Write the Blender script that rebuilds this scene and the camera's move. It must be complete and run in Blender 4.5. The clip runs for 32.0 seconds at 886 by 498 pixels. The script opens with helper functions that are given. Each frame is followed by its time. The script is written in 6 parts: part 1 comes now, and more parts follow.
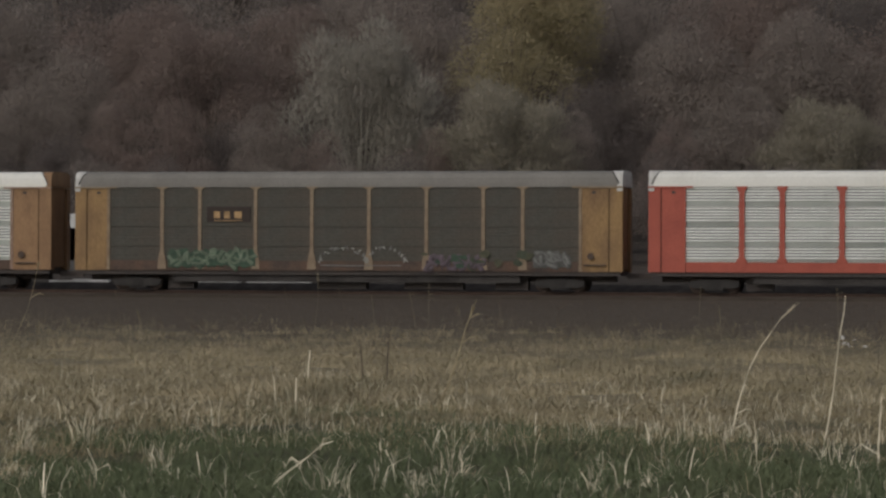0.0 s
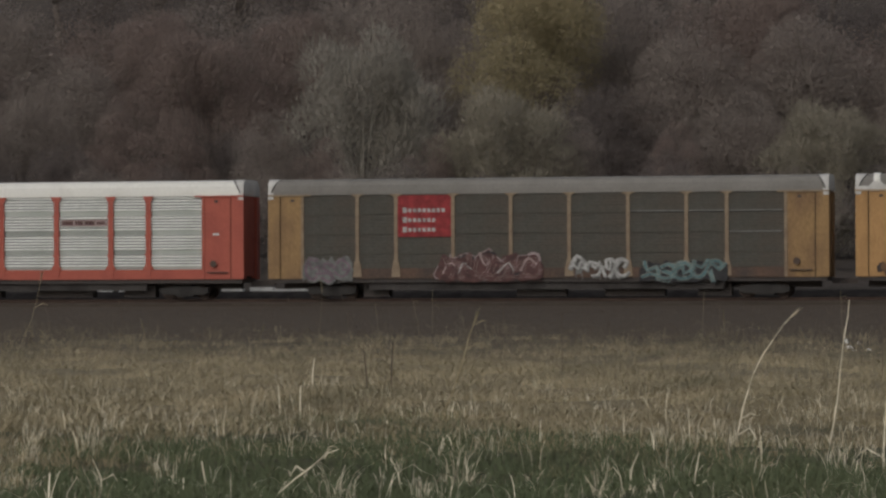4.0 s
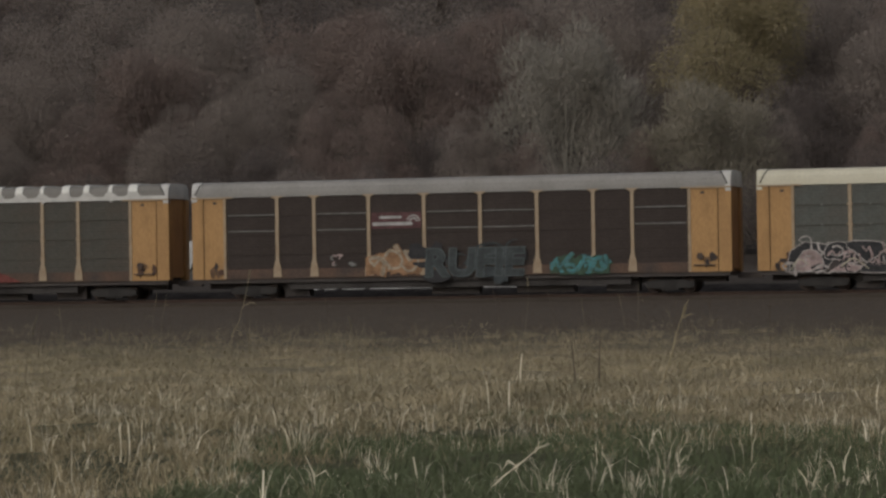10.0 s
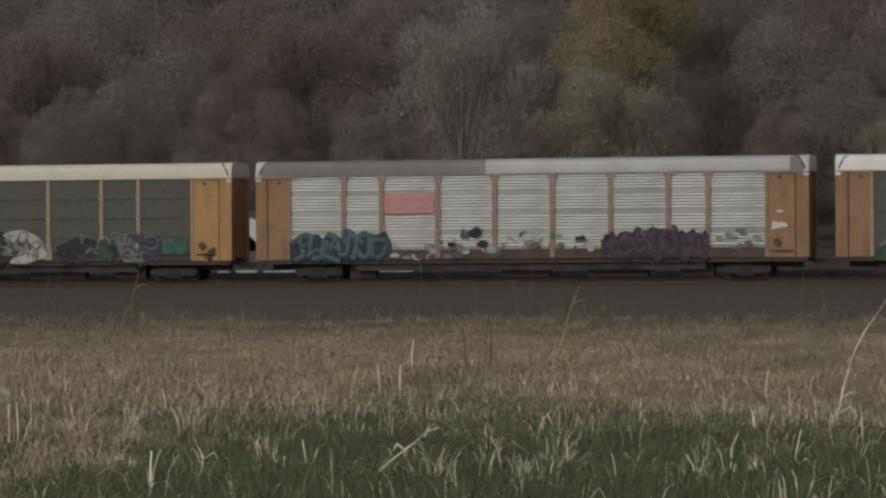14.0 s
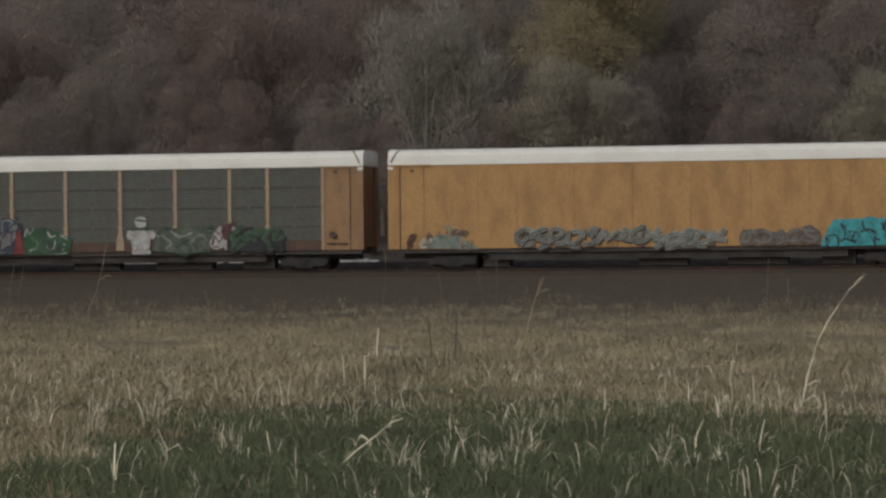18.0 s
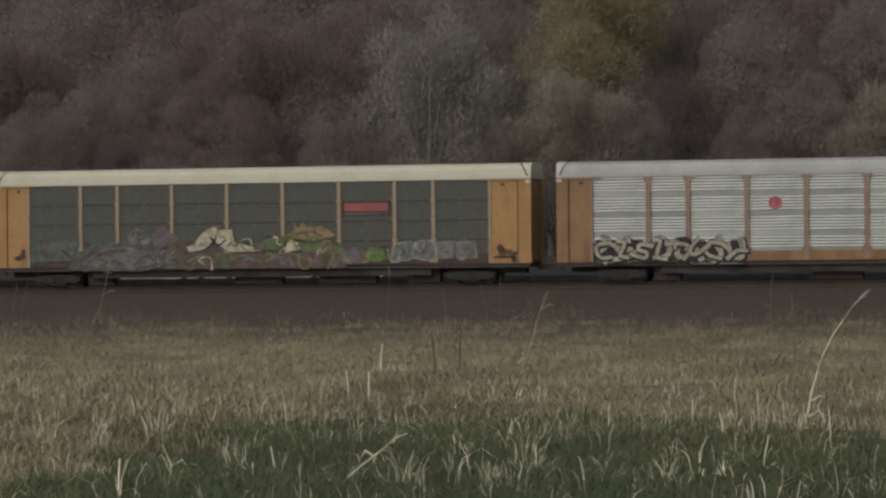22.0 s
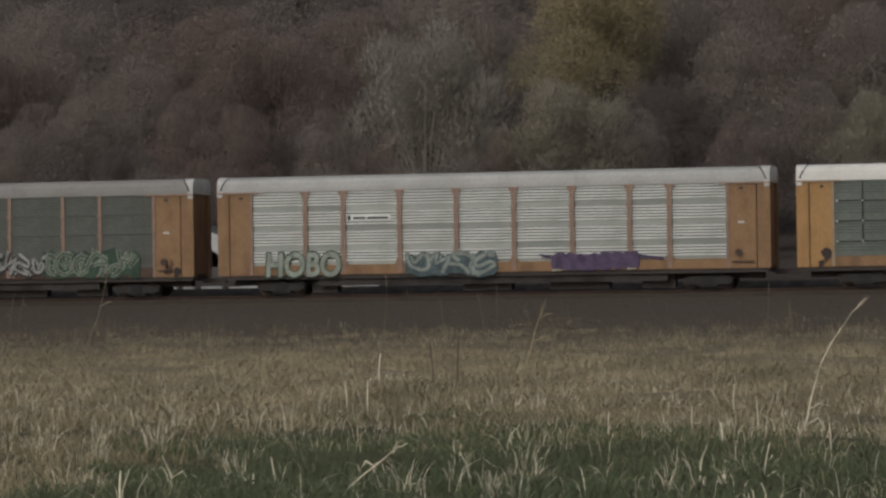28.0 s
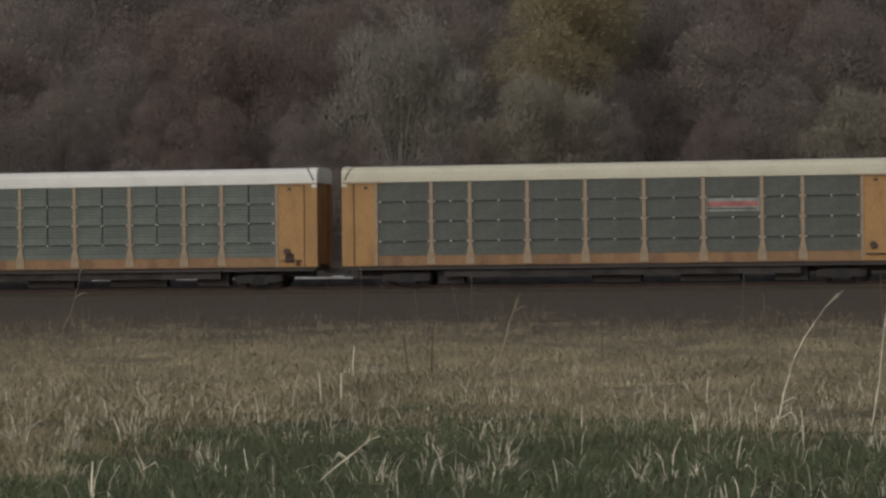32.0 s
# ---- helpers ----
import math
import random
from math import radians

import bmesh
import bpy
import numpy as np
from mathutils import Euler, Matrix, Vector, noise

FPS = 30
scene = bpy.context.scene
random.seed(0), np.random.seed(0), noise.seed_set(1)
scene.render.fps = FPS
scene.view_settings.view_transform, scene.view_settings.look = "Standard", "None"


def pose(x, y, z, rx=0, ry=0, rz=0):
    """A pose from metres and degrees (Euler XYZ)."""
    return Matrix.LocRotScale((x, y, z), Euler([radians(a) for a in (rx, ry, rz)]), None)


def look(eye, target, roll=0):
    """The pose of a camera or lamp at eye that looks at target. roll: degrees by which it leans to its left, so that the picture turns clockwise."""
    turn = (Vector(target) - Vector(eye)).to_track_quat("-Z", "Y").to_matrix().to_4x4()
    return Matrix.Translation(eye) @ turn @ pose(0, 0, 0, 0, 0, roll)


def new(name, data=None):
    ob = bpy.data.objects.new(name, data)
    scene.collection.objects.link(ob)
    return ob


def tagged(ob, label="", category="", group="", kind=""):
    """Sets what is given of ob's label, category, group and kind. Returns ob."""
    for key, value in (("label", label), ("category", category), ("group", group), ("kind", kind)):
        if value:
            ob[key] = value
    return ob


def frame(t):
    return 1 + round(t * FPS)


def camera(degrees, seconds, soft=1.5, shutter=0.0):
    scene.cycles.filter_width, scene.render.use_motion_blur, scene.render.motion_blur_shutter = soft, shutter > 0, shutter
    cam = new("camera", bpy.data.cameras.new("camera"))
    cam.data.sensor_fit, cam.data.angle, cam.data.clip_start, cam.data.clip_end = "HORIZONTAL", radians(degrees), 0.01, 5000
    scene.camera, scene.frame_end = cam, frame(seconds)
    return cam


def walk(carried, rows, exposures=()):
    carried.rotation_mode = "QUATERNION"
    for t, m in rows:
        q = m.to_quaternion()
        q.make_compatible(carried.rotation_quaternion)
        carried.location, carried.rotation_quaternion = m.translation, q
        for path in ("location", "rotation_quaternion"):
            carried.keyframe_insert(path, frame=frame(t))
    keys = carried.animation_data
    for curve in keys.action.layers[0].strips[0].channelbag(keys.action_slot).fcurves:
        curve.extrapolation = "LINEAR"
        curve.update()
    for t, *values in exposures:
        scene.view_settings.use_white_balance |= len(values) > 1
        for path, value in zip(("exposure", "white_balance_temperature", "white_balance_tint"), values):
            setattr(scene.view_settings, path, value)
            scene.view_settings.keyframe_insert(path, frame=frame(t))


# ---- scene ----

# ======== camera and its way ========
EYE = 1.7            # eye over the meadow
RAIL = 1.4           # rail top over the meadow
SIDE = 160.04        # distance of the train's near side
cam = camera(14.89, 32.0, soft=2.6, shutter=0.1)
# seconds, shift sideways, shift up, turn to the left, pitch, roll
ROWS = [
    (0.0, 0.021, 0.008, 11.842, 0.612, -0.291),
    (0.5, 0.021, 0.005, 11.861, 0.598, -0.272),
    (1.0, 0.019, 0.010, 11.902, 0.584, -0.198),
    (1.5, 0.002, 0.004, 11.971, 0.596, -0.342),
    (2.0, 0.005, 0.009, 12.022, 0.547, -0.289),
    (2.5, 0.001, 0.011, 11.960, 0.629, -0.186),
    (3.0, 0.016, 0.001, 11.864, 0.746, -0.036),
    (3.5, 0.030, 0.005, 11.865, 0.750, 0.110),
    (4.0, 0.019, 0.013, 11.900, 0.726, 0.196),
    (4.5, 0.007, 0.016, 11.930, 0.716, 0.327),
    (6.5, -0.024, 0.025, 12.074, 0.812, 0.450),
    (7.0, -0.025, 0.019, 12.136, 0.761, 0.394),
    (7.5, -0.023, 0.016, 12.306, 0.688, 0.407),
    (8.0, -0.025, 0.016, 12.670, 0.669, 0.417),
    (8.5, 0.017, 0.015, 13.241, 0.709, 0.632),
    (9.0, 0.012, 0.016, 13.835, 0.828, 0.749),
    (9.5, -0.009, 0.009, 14.719, 0.777, 0.917),
    (10.0, -0.029, 0.000, 15.346, 0.689, 0.867),
    (10.5, -0.014, 0.003, 15.035, 0.744, 0.767),
    (11.0, -0.007, -0.005, 14.207, 0.588, 0.525),
    (11.5, -0.024, -0.007, 13.759, 0.481, 0.205),
    (12.0, -0.011, -0.015, 13.482, 0.341, 0.176),
    (12.5, -0.007, -0.019, 13.270, 0.337, 0.206),
    (13.0, 0.002, -0.005, 13.397, 0.426, 0.346),
    (13.5, 0.000, -0.010, 13.534, 0.496, 0.340),
    (14.0, 0.003, -0.012, 13.558, 0.413, 0.292),
    (14.5, 0.006, -0.025, 13.554, 0.252, 0.350),
    (15.0, -0.018, -0.028, 13.506, 0.200, 0.362),
    (15.5, 0.009, -0.025, 13.372, 0.200, 0.501),
    (17.5, 0.023, -0.023, 12.954, 0.136, 0.555),
    (18.0, 0.023, -0.003, 12.980, 0.234, 0.539),
    (18.5, 0.015, -0.012, 13.058, 0.292, 0.632),
    (19.0, 0.003, -0.009, 13.165, 0.291, 0.610),
    (19.5, 0.007, -0.018, 13.246, 0.187, 0.467),
    (20.0, 0.005, -0.022, 13.212, 0.190, 0.393),
    (20.5, 0.008, -0.016, 13.146, 0.323, 0.529),
    (21.0, 0.002, -0.008, 13.064, 0.370, 0.670),
    (21.5, 0.001, -0.004, 13.036, 0.432, 0.612),
    (22.0, 0.016, 0.001, 13.039, 0.486, 0.536),
    (22.5, 0.011, 0.001, 13.023, 0.534, 0.595),
    (23.0, 0.017, -0.004, 12.996, 0.536, 0.590),
    (23.5, 0.005, -0.007, 12.976, 0.578, 0.597),
    (24.0, -0.002, -0.005, 12.916, 0.585, 0.681),
    (24.5, 0.007, 0.004, 12.867, 0.596, 0.832),
    (26.5, -0.013, 0.009, 12.900, 0.641, 0.761),
    (27.0, -0.015, 0.015, 12.916, 0.678, 0.824),
    (27.5, -0.014, 0.016, 12.944, 0.697, 0.909),
    (28.0, -0.015, 0.009, 12.969, 0.636, 0.867),
    (28.5, -0.015, -0.000, 12.977, 0.548, 0.847),
    (29.0, -0.016, -0.000, 12.956, 0.584, 0.852),
    (29.5, -0.006, 0.001, 12.829, 0.698, 0.779),
    (30.0, -0.004, 0.007, 12.793, 0.734, 0.905),
    (30.5, -0.005, 0.005, 12.762, 0.774, 0.855),
    (31.0, 0.001, 0.002, 12.762, 0.752, 0.813),
    (31.5, -0.011, 0.005, 12.663, 0.628, 0.685),
    (32.0, 0.001, 0.004, 12.553, 0.511, 0.600),
]
walk(cam, [(t, pose(x, 0, EYE + z, 90 + pitch, roll, yaw)) for t, x, z, yaw, pitch, roll in ROWS],
     exposures=[(0.0, 0.0, 6500, 10), (4.5, 0.0, 6500, 10), (6.0, -0.1, 6550, 10), (10.0, -0.1, 6550, 10), (13.0, 0.0, 6500, 10), (28.0, 0.0, 6500, 10), (30.5, -0.06, 6500, 10), (32.0, -0.06, 6500, 10)])


def train_place(t):
    """How far the train has come along the track at t seconds."""
    u = (t - 16) / 16
    return sum(c * u ** k for k, c in enumerate((-215.072, -194.531, -2.699, 0.831, -0.235, -0.421, 0.332)))


# ======== light ========
world = bpy.data.worlds.new("overcast_sky")
scene.world = world
world.use_nodes = True
wn = world.node_tree.nodes
sky = wn.new("ShaderNodeTexSky")
sky.sky_type, sky.sun_disc = "NISHITA", False
sky.sun_elevation, sky.sun_rotation = radians(32), radians(205)
sky.air_density, sky.dust_density, sky.ozone_density = 1.0, 2.0, 1.0
grey = wn.new("ShaderNodeHueSaturation")
grey.inputs["Saturation"].default_value = 0.4
world.node_tree.links.new(sky.outputs[0], grey.inputs["Color"])
world.node_tree.links.new(grey.outputs[0], wn["Background"].inputs[0])
wn["Background"].inputs[1].default_value = 0.088

sun = new("sun", bpy.data.lights.new("sun", "SUN"))
sun.data.energy, sun.data.angle, sun.data.color = 0.8, radians(30), (1.0, 0.98, 0.96)
sun.matrix_world = look((0, 0, 50), (30, 64, 0))


# ======== materials ========
def material(name, colour, rough=0.8, metal=0.0, vary=0.25, scale=3.0, fine=40.0, bump=0.0, second=None, patch=0.5, spread=0.0, stretch=(1, 1, 1)):
    """A painted, worn or natural surface: a base colour with stains at a large and a fine scale, and a second colour in patches."""
    m = bpy.data.materials.new(name)
    m.use_nodes = True
    n, l = m.node_tree.nodes, m.node_tree.links
    b = n["Principled BSDF"]
    b.inputs["Roughness"].default_value, b.inputs["Metallic"].default_value = rough, metal
    b.inputs["Specular IOR Level"].default_value = 0.3
    tc, mp = n.new("ShaderNodeTexCoord"), n.new("ShaderNodeMapping")
    mp.inputs["Scale"].default_value = stretch
    l.new(tc.outputs["Object"], mp.inputs["Vector"])
    big, small = n.new("ShaderNodeTexNoise"), n.new("ShaderNodeTexNoise")
    for tex, s in ((big, scale), (small, fine)):
        tex.inputs["Scale"].default_value, tex.inputs["Detail"].default_value = s, 4
        l.new(mp.outputs[0], tex.inputs["Vector"])
    ramp = n.new("ShaderNodeMapRange")
    ramp.inputs["From Min"].default_value, ramp.inputs["From Max"].default_value = patch - 0.12, patch + 0.18
    l.new(big.outputs[0], ramp.inputs[0])
    mix = n.new("ShaderNodeMix")
    mix.data_type = "RGBA"
    c = colour
    s = second or tuple(v * (1 - vary) for v in c)
    mix.inputs[6].default_value, mix.inputs[7].default_value = (*c, 1), (*s, 1)
    l.new(ramp.outputs[0], mix.inputs[0])
    hsv = n.new("ShaderNodeHueSaturation")
    val = n.new("ShaderNodeMapRange")
    val.inputs["From Min"].default_value, val.inputs["From Max"].default_value = 0.25, 0.75
    val.inputs["To Min"].default_value, val.inputs["To Max"].default_value = 1 - vary * 0.6, 1 + vary * 0.6
    l.new(small.outputs[0], val.inputs[0])
    value = val.outputs[0]
    if spread:
        geo, mul, rnd = n.new("ShaderNodeNewGeometry"), n.new("ShaderNodeMath"), n.new("ShaderNodeMapRange")
        mul.operation = "MULTIPLY"
        rnd.inputs["To Min"].default_value, rnd.inputs["To Max"].default_value = 1 - spread, 1 + spread
        l.new(geo.outputs["Random Per Island"], rnd.inputs[0])
        l.new(rnd.outputs[0], mul.inputs[0])
        l.new(val.outputs[0], mul.inputs[1])
        value = mul.outputs[0]
    l.new(value, hsv.inputs["Value"])
    l.new(mix.outputs[2], hsv.inputs["Color"])
    l.new(hsv.outputs[0], b.inputs["Base Color"])
    if bump:
        bp = n.new("ShaderNodeBump")
        bp.inputs["Strength"].default_value, bp.inputs["Distance"].default_value = bump, 0.03
        l.new(small.outputs[0], bp.inputs["Height"])
        l.new(bp.outputs[0], b.inputs["Normal"])
    return m


mat_yellow = material("weathered_yellow_paint", (0.385, 0.218, 0.085), 0.6, vary=0.26, scale=1.2, fine=14, second=(0.27, 0.15, 0.06), patch=0.56, stretch=(1, 1, 0.4))
mat_brown = material("brown_paint", (0.27, 0.158, 0.08), 0.65, vary=0.28, scale=1.2, fine=14, second=(0.185, 0.105, 0.055), patch=0.54, stretch=(1, 1, 0.4))
mat_post = material("pale_yellow_post_paint", (0.33, 0.25, 0.165), 0.6, vary=0.3, scale=1.5, fine=20, second=(0.25, 0.16, 0.09), patch=0.6)
mat_dullyellow = material("grimy_yellow_paint", (0.27, 0.165, 0.07), 0.65, vary=0.35, scale=0.9, fine=14, second=(0.17, 0.10, 0.05), patch=0.5, stretch=(1, 1, 0.4))
mat_dullpost = material("grimy_post_paint", (0.25, 0.19, 0.125), 0.65, vary=0.35, scale=1.5, fine=20, second=(0.17, 0.115, 0.075), patch=0.52)
mat_sill = material("rusty_sill_paint", (0.105, 0.064, 0.044), 0.75, vary=0.45, scale=0.8, fine=10, second=(0.062, 0.046, 0.038), patch=0.5)
mat_red = material("red_paint", (0.36, 0.085, 0.055), 0.55, vary=0.25, scale=0.8, fine=12, second=(0.29, 0.065, 0.045), patch=0.55)
mat_tanpost = material("brownish_post_paint", (0.31, 0.205, 0.15), 0.65, vary=0.3, scale=1.5, fine=20)
mat_white = material("white_paint", (0.8, 0.8, 0.75), 0.55, vary=0.15, scale=0.8, fine=9, second=(0.64, 0.65, 0.6), patch=0.62)
mat_dullwhite = material("grimy_white_paint", (0.73, 0.73, 0.68), 0.6, vary=0.2, scale=0.8, fine=9, second=(0.56, 0.57, 0.52), patch=0.6)
# dirt together with the recess shade, both put into this dark groove colour
mat_groove = material("dirty_shaded_perforated_sheet", (0.045, 0.047, 0.042), 0.8, vary=0.3, scale=0.8, fine=12, second=(0.075, 0.08, 0.07), patch=0.55)
mat_dark = material("dark_olive_sheet", (0.091, 0.095, 0.083), 0.8, vary=0.3, scale=0.5, fine=7, second=(0.095, 0.086, 0.072), patch=0.5)
mat_olive = material("grimy_olive_sheet", (0.07, 0.067, 0.055), 0.8, vary=0.3, scale=0.5, fine=7, second=(0.08, 0.065, 0.05), patch=0.5)
mat_oliveg = material("grimy_olive_groove", (0.067, 0.064, 0.053), 0.85, vary=0.3, scale=0.5, fine=7, second=(0.076, 0.062, 0.048), patch=0.5)
mat_darkg = material("dark_olive_groove", (0.087, 0.091, 0.08), 0.85, vary=0.3, scale=0.5, fine=7, second=(0.091, 0.082, 0.069), patch=0.5)
mat_band = material("flat_grey_green_band", (0.33, 0.34, 0.305), 0.7, vary=0.2, scale=0.8, fine=12, second=(0.27, 0.285, 0.25), patch=0.55)
n, l = mat_band.node_tree.nodes, mat_band.node_tree.links
info, lift = n.new("ShaderNodeObjectInfo"), n.new("ShaderNodeMapRange")
lift.inputs["To Min"].default_value, lift.inputs["To Max"].default_value = 0.85, 1.35
l.new(info.outputs["Random"], lift.inputs[0])
pale_band = n.new("ShaderNodeHueSaturation")
colour_in = n["Principled BSDF"].inputs["Base Color"]
l.new(colour_in.links[0].from_socket, pale_band.inputs["Color"])
l.new(lift.outputs[0], pale_band.inputs["Value"])
l.new(pale_band.outputs[0], colour_in)
mat_browngroove = material("dark_brown_groove", (0.043, 0.033, 0.028), 0.85, vary=0.3, scale=0.5, fine=7)
mat_slate = material("slate_green_sheet", (0.11, 0.115, 0.1), 0.8, vary=0.25, scale=0.5, fine=7, second=(0.094, 0.094, 0.082), patch=0.55)
mat_slateg = material("slate_green_groove", (0.105, 0.11, 0.095), 0.85, vary=0.25, scale=0.5, fine=7)
mat_brownsheet = material("dark_brown_sheet", (0.047, 0.036, 0.03), 0.85, vary=0.3, scale=0.5, fine=7, second=(0.039, 0.029, 0.024), patch=0.5)
mat_green = material("grey_green_sheet", (0.15, 0.165, 0.14), 0.75, vary=0.25, scale=0.5, fine=7, second=(0.11, 0.125, 0.108), patch=0.5)
# darker copy of the green sheet: groove shade put into the colour
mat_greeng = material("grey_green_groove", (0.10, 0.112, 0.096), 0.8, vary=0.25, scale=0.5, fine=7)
mat_roofgrey = material("galvanised_roof", (0.2, 0.186, 0.165), 0.6, 0.0, vary=0.2, scale=0.5, fine=8, second=(0.16, 0.148, 0.13), patch=0.5)
mat_rooflight = material("light_grey_roof", (0.40, 0.39, 0.365), 0.5, 0.1, vary=0.2, scale=0.4, fine=8, second=(0.31, 0.302, 0.28), patch=0.55)
mat_roofmid = material("mid_grey_roof", (0.255, 0.24, 0.22), 0.55, vary=0.2, scale=0.4, fine=8, second=(0.2, 0.188, 0.168), patch=0.55)
mat_roofwhite = material("white_roof", (0.70, 0.68, 0.62), 0.5, vary=0.12, scale=0.4, fine=8, second=(0.58, 0.56, 0.5), patch=0.6)
mat_roofcream = material("cream_roof", (0.56, 0.52, 0.4), 0.5, vary=0.15, scale=0.4, fine=8, second=(0.47, 0.43, 0.32), patch=0.6)
mat_capwhite = material("white_end_cap", (0.55, 0.53, 0.49), 0.5, vary=0.2, scale=2, fine=20)
mat_black = material("black_underframe_steel", (0.06, 0.053, 0.049), 0.9, vary=0.4, scale=1, fine=15, second=(0.07, 0.057, 0.05))
mat_skirt = material("sooty_black_steel", (0.066, 0.06, 0.056), 0.95, vary=0.4, scale=1, fine=15)
mat_skirt.node_tree.nodes["Principled BSDF"].inputs["Specular IOR Level"].default_value = 0.0
# truck colour darkened to hold the shade beneath the wagons
mat_truck = material("shaded_black_casting", (0.045, 0.041, 0.038), 0.95, vary=0.4, scale=1, fine=15)
mat_wheel = material("worn_wheel_steel", (0.07, 0.05, 0.04), 0.6, 0.4, vary=0.4, scale=2, fine=20)
mat_gap = material("black_seam", (0.045, 0.041, 0.037), 0.9, vary=0.2)
mat_panelwhite = material("white_placard", (0.6, 0.58, 0.54), 0.6, vary=0.2, scale=2, fine=20)


# ======== mesh helpers ========
class Shape:
    """Collects faces, each with a material slot."""

    def __init__(self):
        self.v, self.f, self.s, self.cuts = [], [], [], []

    def add(self, verts, faces, slot=0):
        k = len(self.v)
        self.cuts.append((k, len(self.f), len(verts), len(faces)))
        self.v += verts
        self.f += [tuple(i + k for i in f) for f in faces]
        self.s += [slot] * len(faces)
        return self

    def box(self, x0, x1, y0, y1, z0, z1, slot=0):
        v = [(x, y, z) for z in (z0, z1) for y in (y0, y1) for x in (x0, x1)]
        return self.add(v, [(0, 2, 3, 1), (4, 5, 7, 6), (0, 1, 5, 4), (2, 6, 7, 3), (0, 4, 6, 2), (1, 3, 7, 5)], slot)

    def plate(self, outline, y0, y1, slot=0):
        """An upright plate from an outline in x and z, counter-clockwise as seen from the meadow."""
        n = len(outline)
        v = [(x, y0, z) for x, z in outline] + [(x, y1, z) for x, z in outline]
        f = [tuple(range(n)), tuple(range(2 * n - 1, n - 1, -1))]
        f += [(i, i + n, (i + 1) % n + n, (i + 1) % n) for i in range(n)]
        return self.add(v, f, slot)

    def sweep(self, profile, x0, x1, slot=0, closed=True):
        """A profile in y and z drawn out along x."""
        n = len(profile)
        v = [(x0, y, z) for y, z in profile] + [(x1, y, z) for y, z in profile]
        last = n if closed else n - 1
        f = [(i, (i + 1) % n, (i + 1) % n + n, i + n) for i in range(last)]
        if closed:
            f += [tuple(range(n - 1, -1, -1)), tuple(range(n, 2 * n))]
        return self.add(v, f, slot)

    def disc(self, x, y0, y1, z, r, n=20, slot=0):
        ring = [(x + r * math.cos(a), z + r * math.sin(a)) for a in (2 * math.pi * i / n for i in range(n))]
        return self.plate(ring, y0, y1, slot)

    def mesh(self, name, mats, smooth=False):
        me = bpy.data.meshes.new(name)
        me.from_pydata(self.v, [], self.f)
        for m in mats:
            me.materials.append(m)
        if len(mats) > 1:
            me.polygons.foreach_set("material_index", self.s)
        bm = bmesh.new()
        bm.from_mesh(me)
        bmesh.ops.recalc_face_normals(bm, faces=bm.faces)
        bm.to_mesh(me)
        bm.free()
        if smooth:
            me.polygons.foreach_set("use_smooth", [True] * len(me.polygons))
        return me


def part(name, shape, mats, parent, label="", at=None):
    """One mesh object under a thing or a part; shape is a Shape or a mesh that is shared."""
    if isinstance(shape, Shape):
        shape = shape.mesh(name, mats if isinstance(mats, (list, tuple)) else [mats])
    ob = new(name, shape)
    ob.parent = parent
    if at is not None:
        ob.matrix_basis = at
    if label:
        tagged(ob, label)
    return ob


def grid_mesh(name, verts, faces, mats):
    me = bpy.data.meshes.new(name)
    me.from_pydata(verts, [], faces)
    for m in mats:
        me.materials.append(m)
    return me


# ======== ground, track and hill ========
def height(x, y):
    """The ground's height: a meadow, a dark slope up to the track, a ditch behind it and a wooded hill."""
    x, y = np.asarray(x, float), np.asarray(y, float)
    bumps = 0.05 * np.sin(x * 0.9 + y * 0.37) + 0.04 * np.sin(y * 0.71 - x * 0.31) + 0.03 * np.sin(x * 2.3 + 1.7 * y)
    rise = np.interp(y, [-3000, 84, 100, 152, 155, 170, 171.5, 180, 230, 300, 420, 3000], [0, 0, 0.2, 1.02, 1.05, 1.05, 1.6, 2.2, 5, 27, 68, 90])
    calm = np.interp(y, [0, 80, 110, 150, 178, 200], [1, 1, 0.5, 0, 0, 2])
    return rise + bumps * calm


def steps(*spans):
    out = []
    for a, b, n in spans:
        out += list(np.linspace(a, b, n, endpoint=False))
    return out + [spans[-1][1]]


gx = steps((-3000, -300, 14), (-300, -130, 18), (-130, 30, 81), (30, 300, 20), (300, 3000, 14))
gy = steps((-3000, -100, 12), (-100, 0, 8), (0, 100, 50), (100, 150, 20), (150, 182, 22), (182, 430, 40), (430, 3000, 14))
GX, GY = np.meshgrid(gx, gy)
GZ = height(GX, GY)
nx, ny = len(gx), len(gy)
faces = [(j * nx + i, j * nx + i + 1, (j + 1) * nx + i + 1, (j + 1) * nx + i) for j in range(ny - 1) for i in range(nx - 1)]


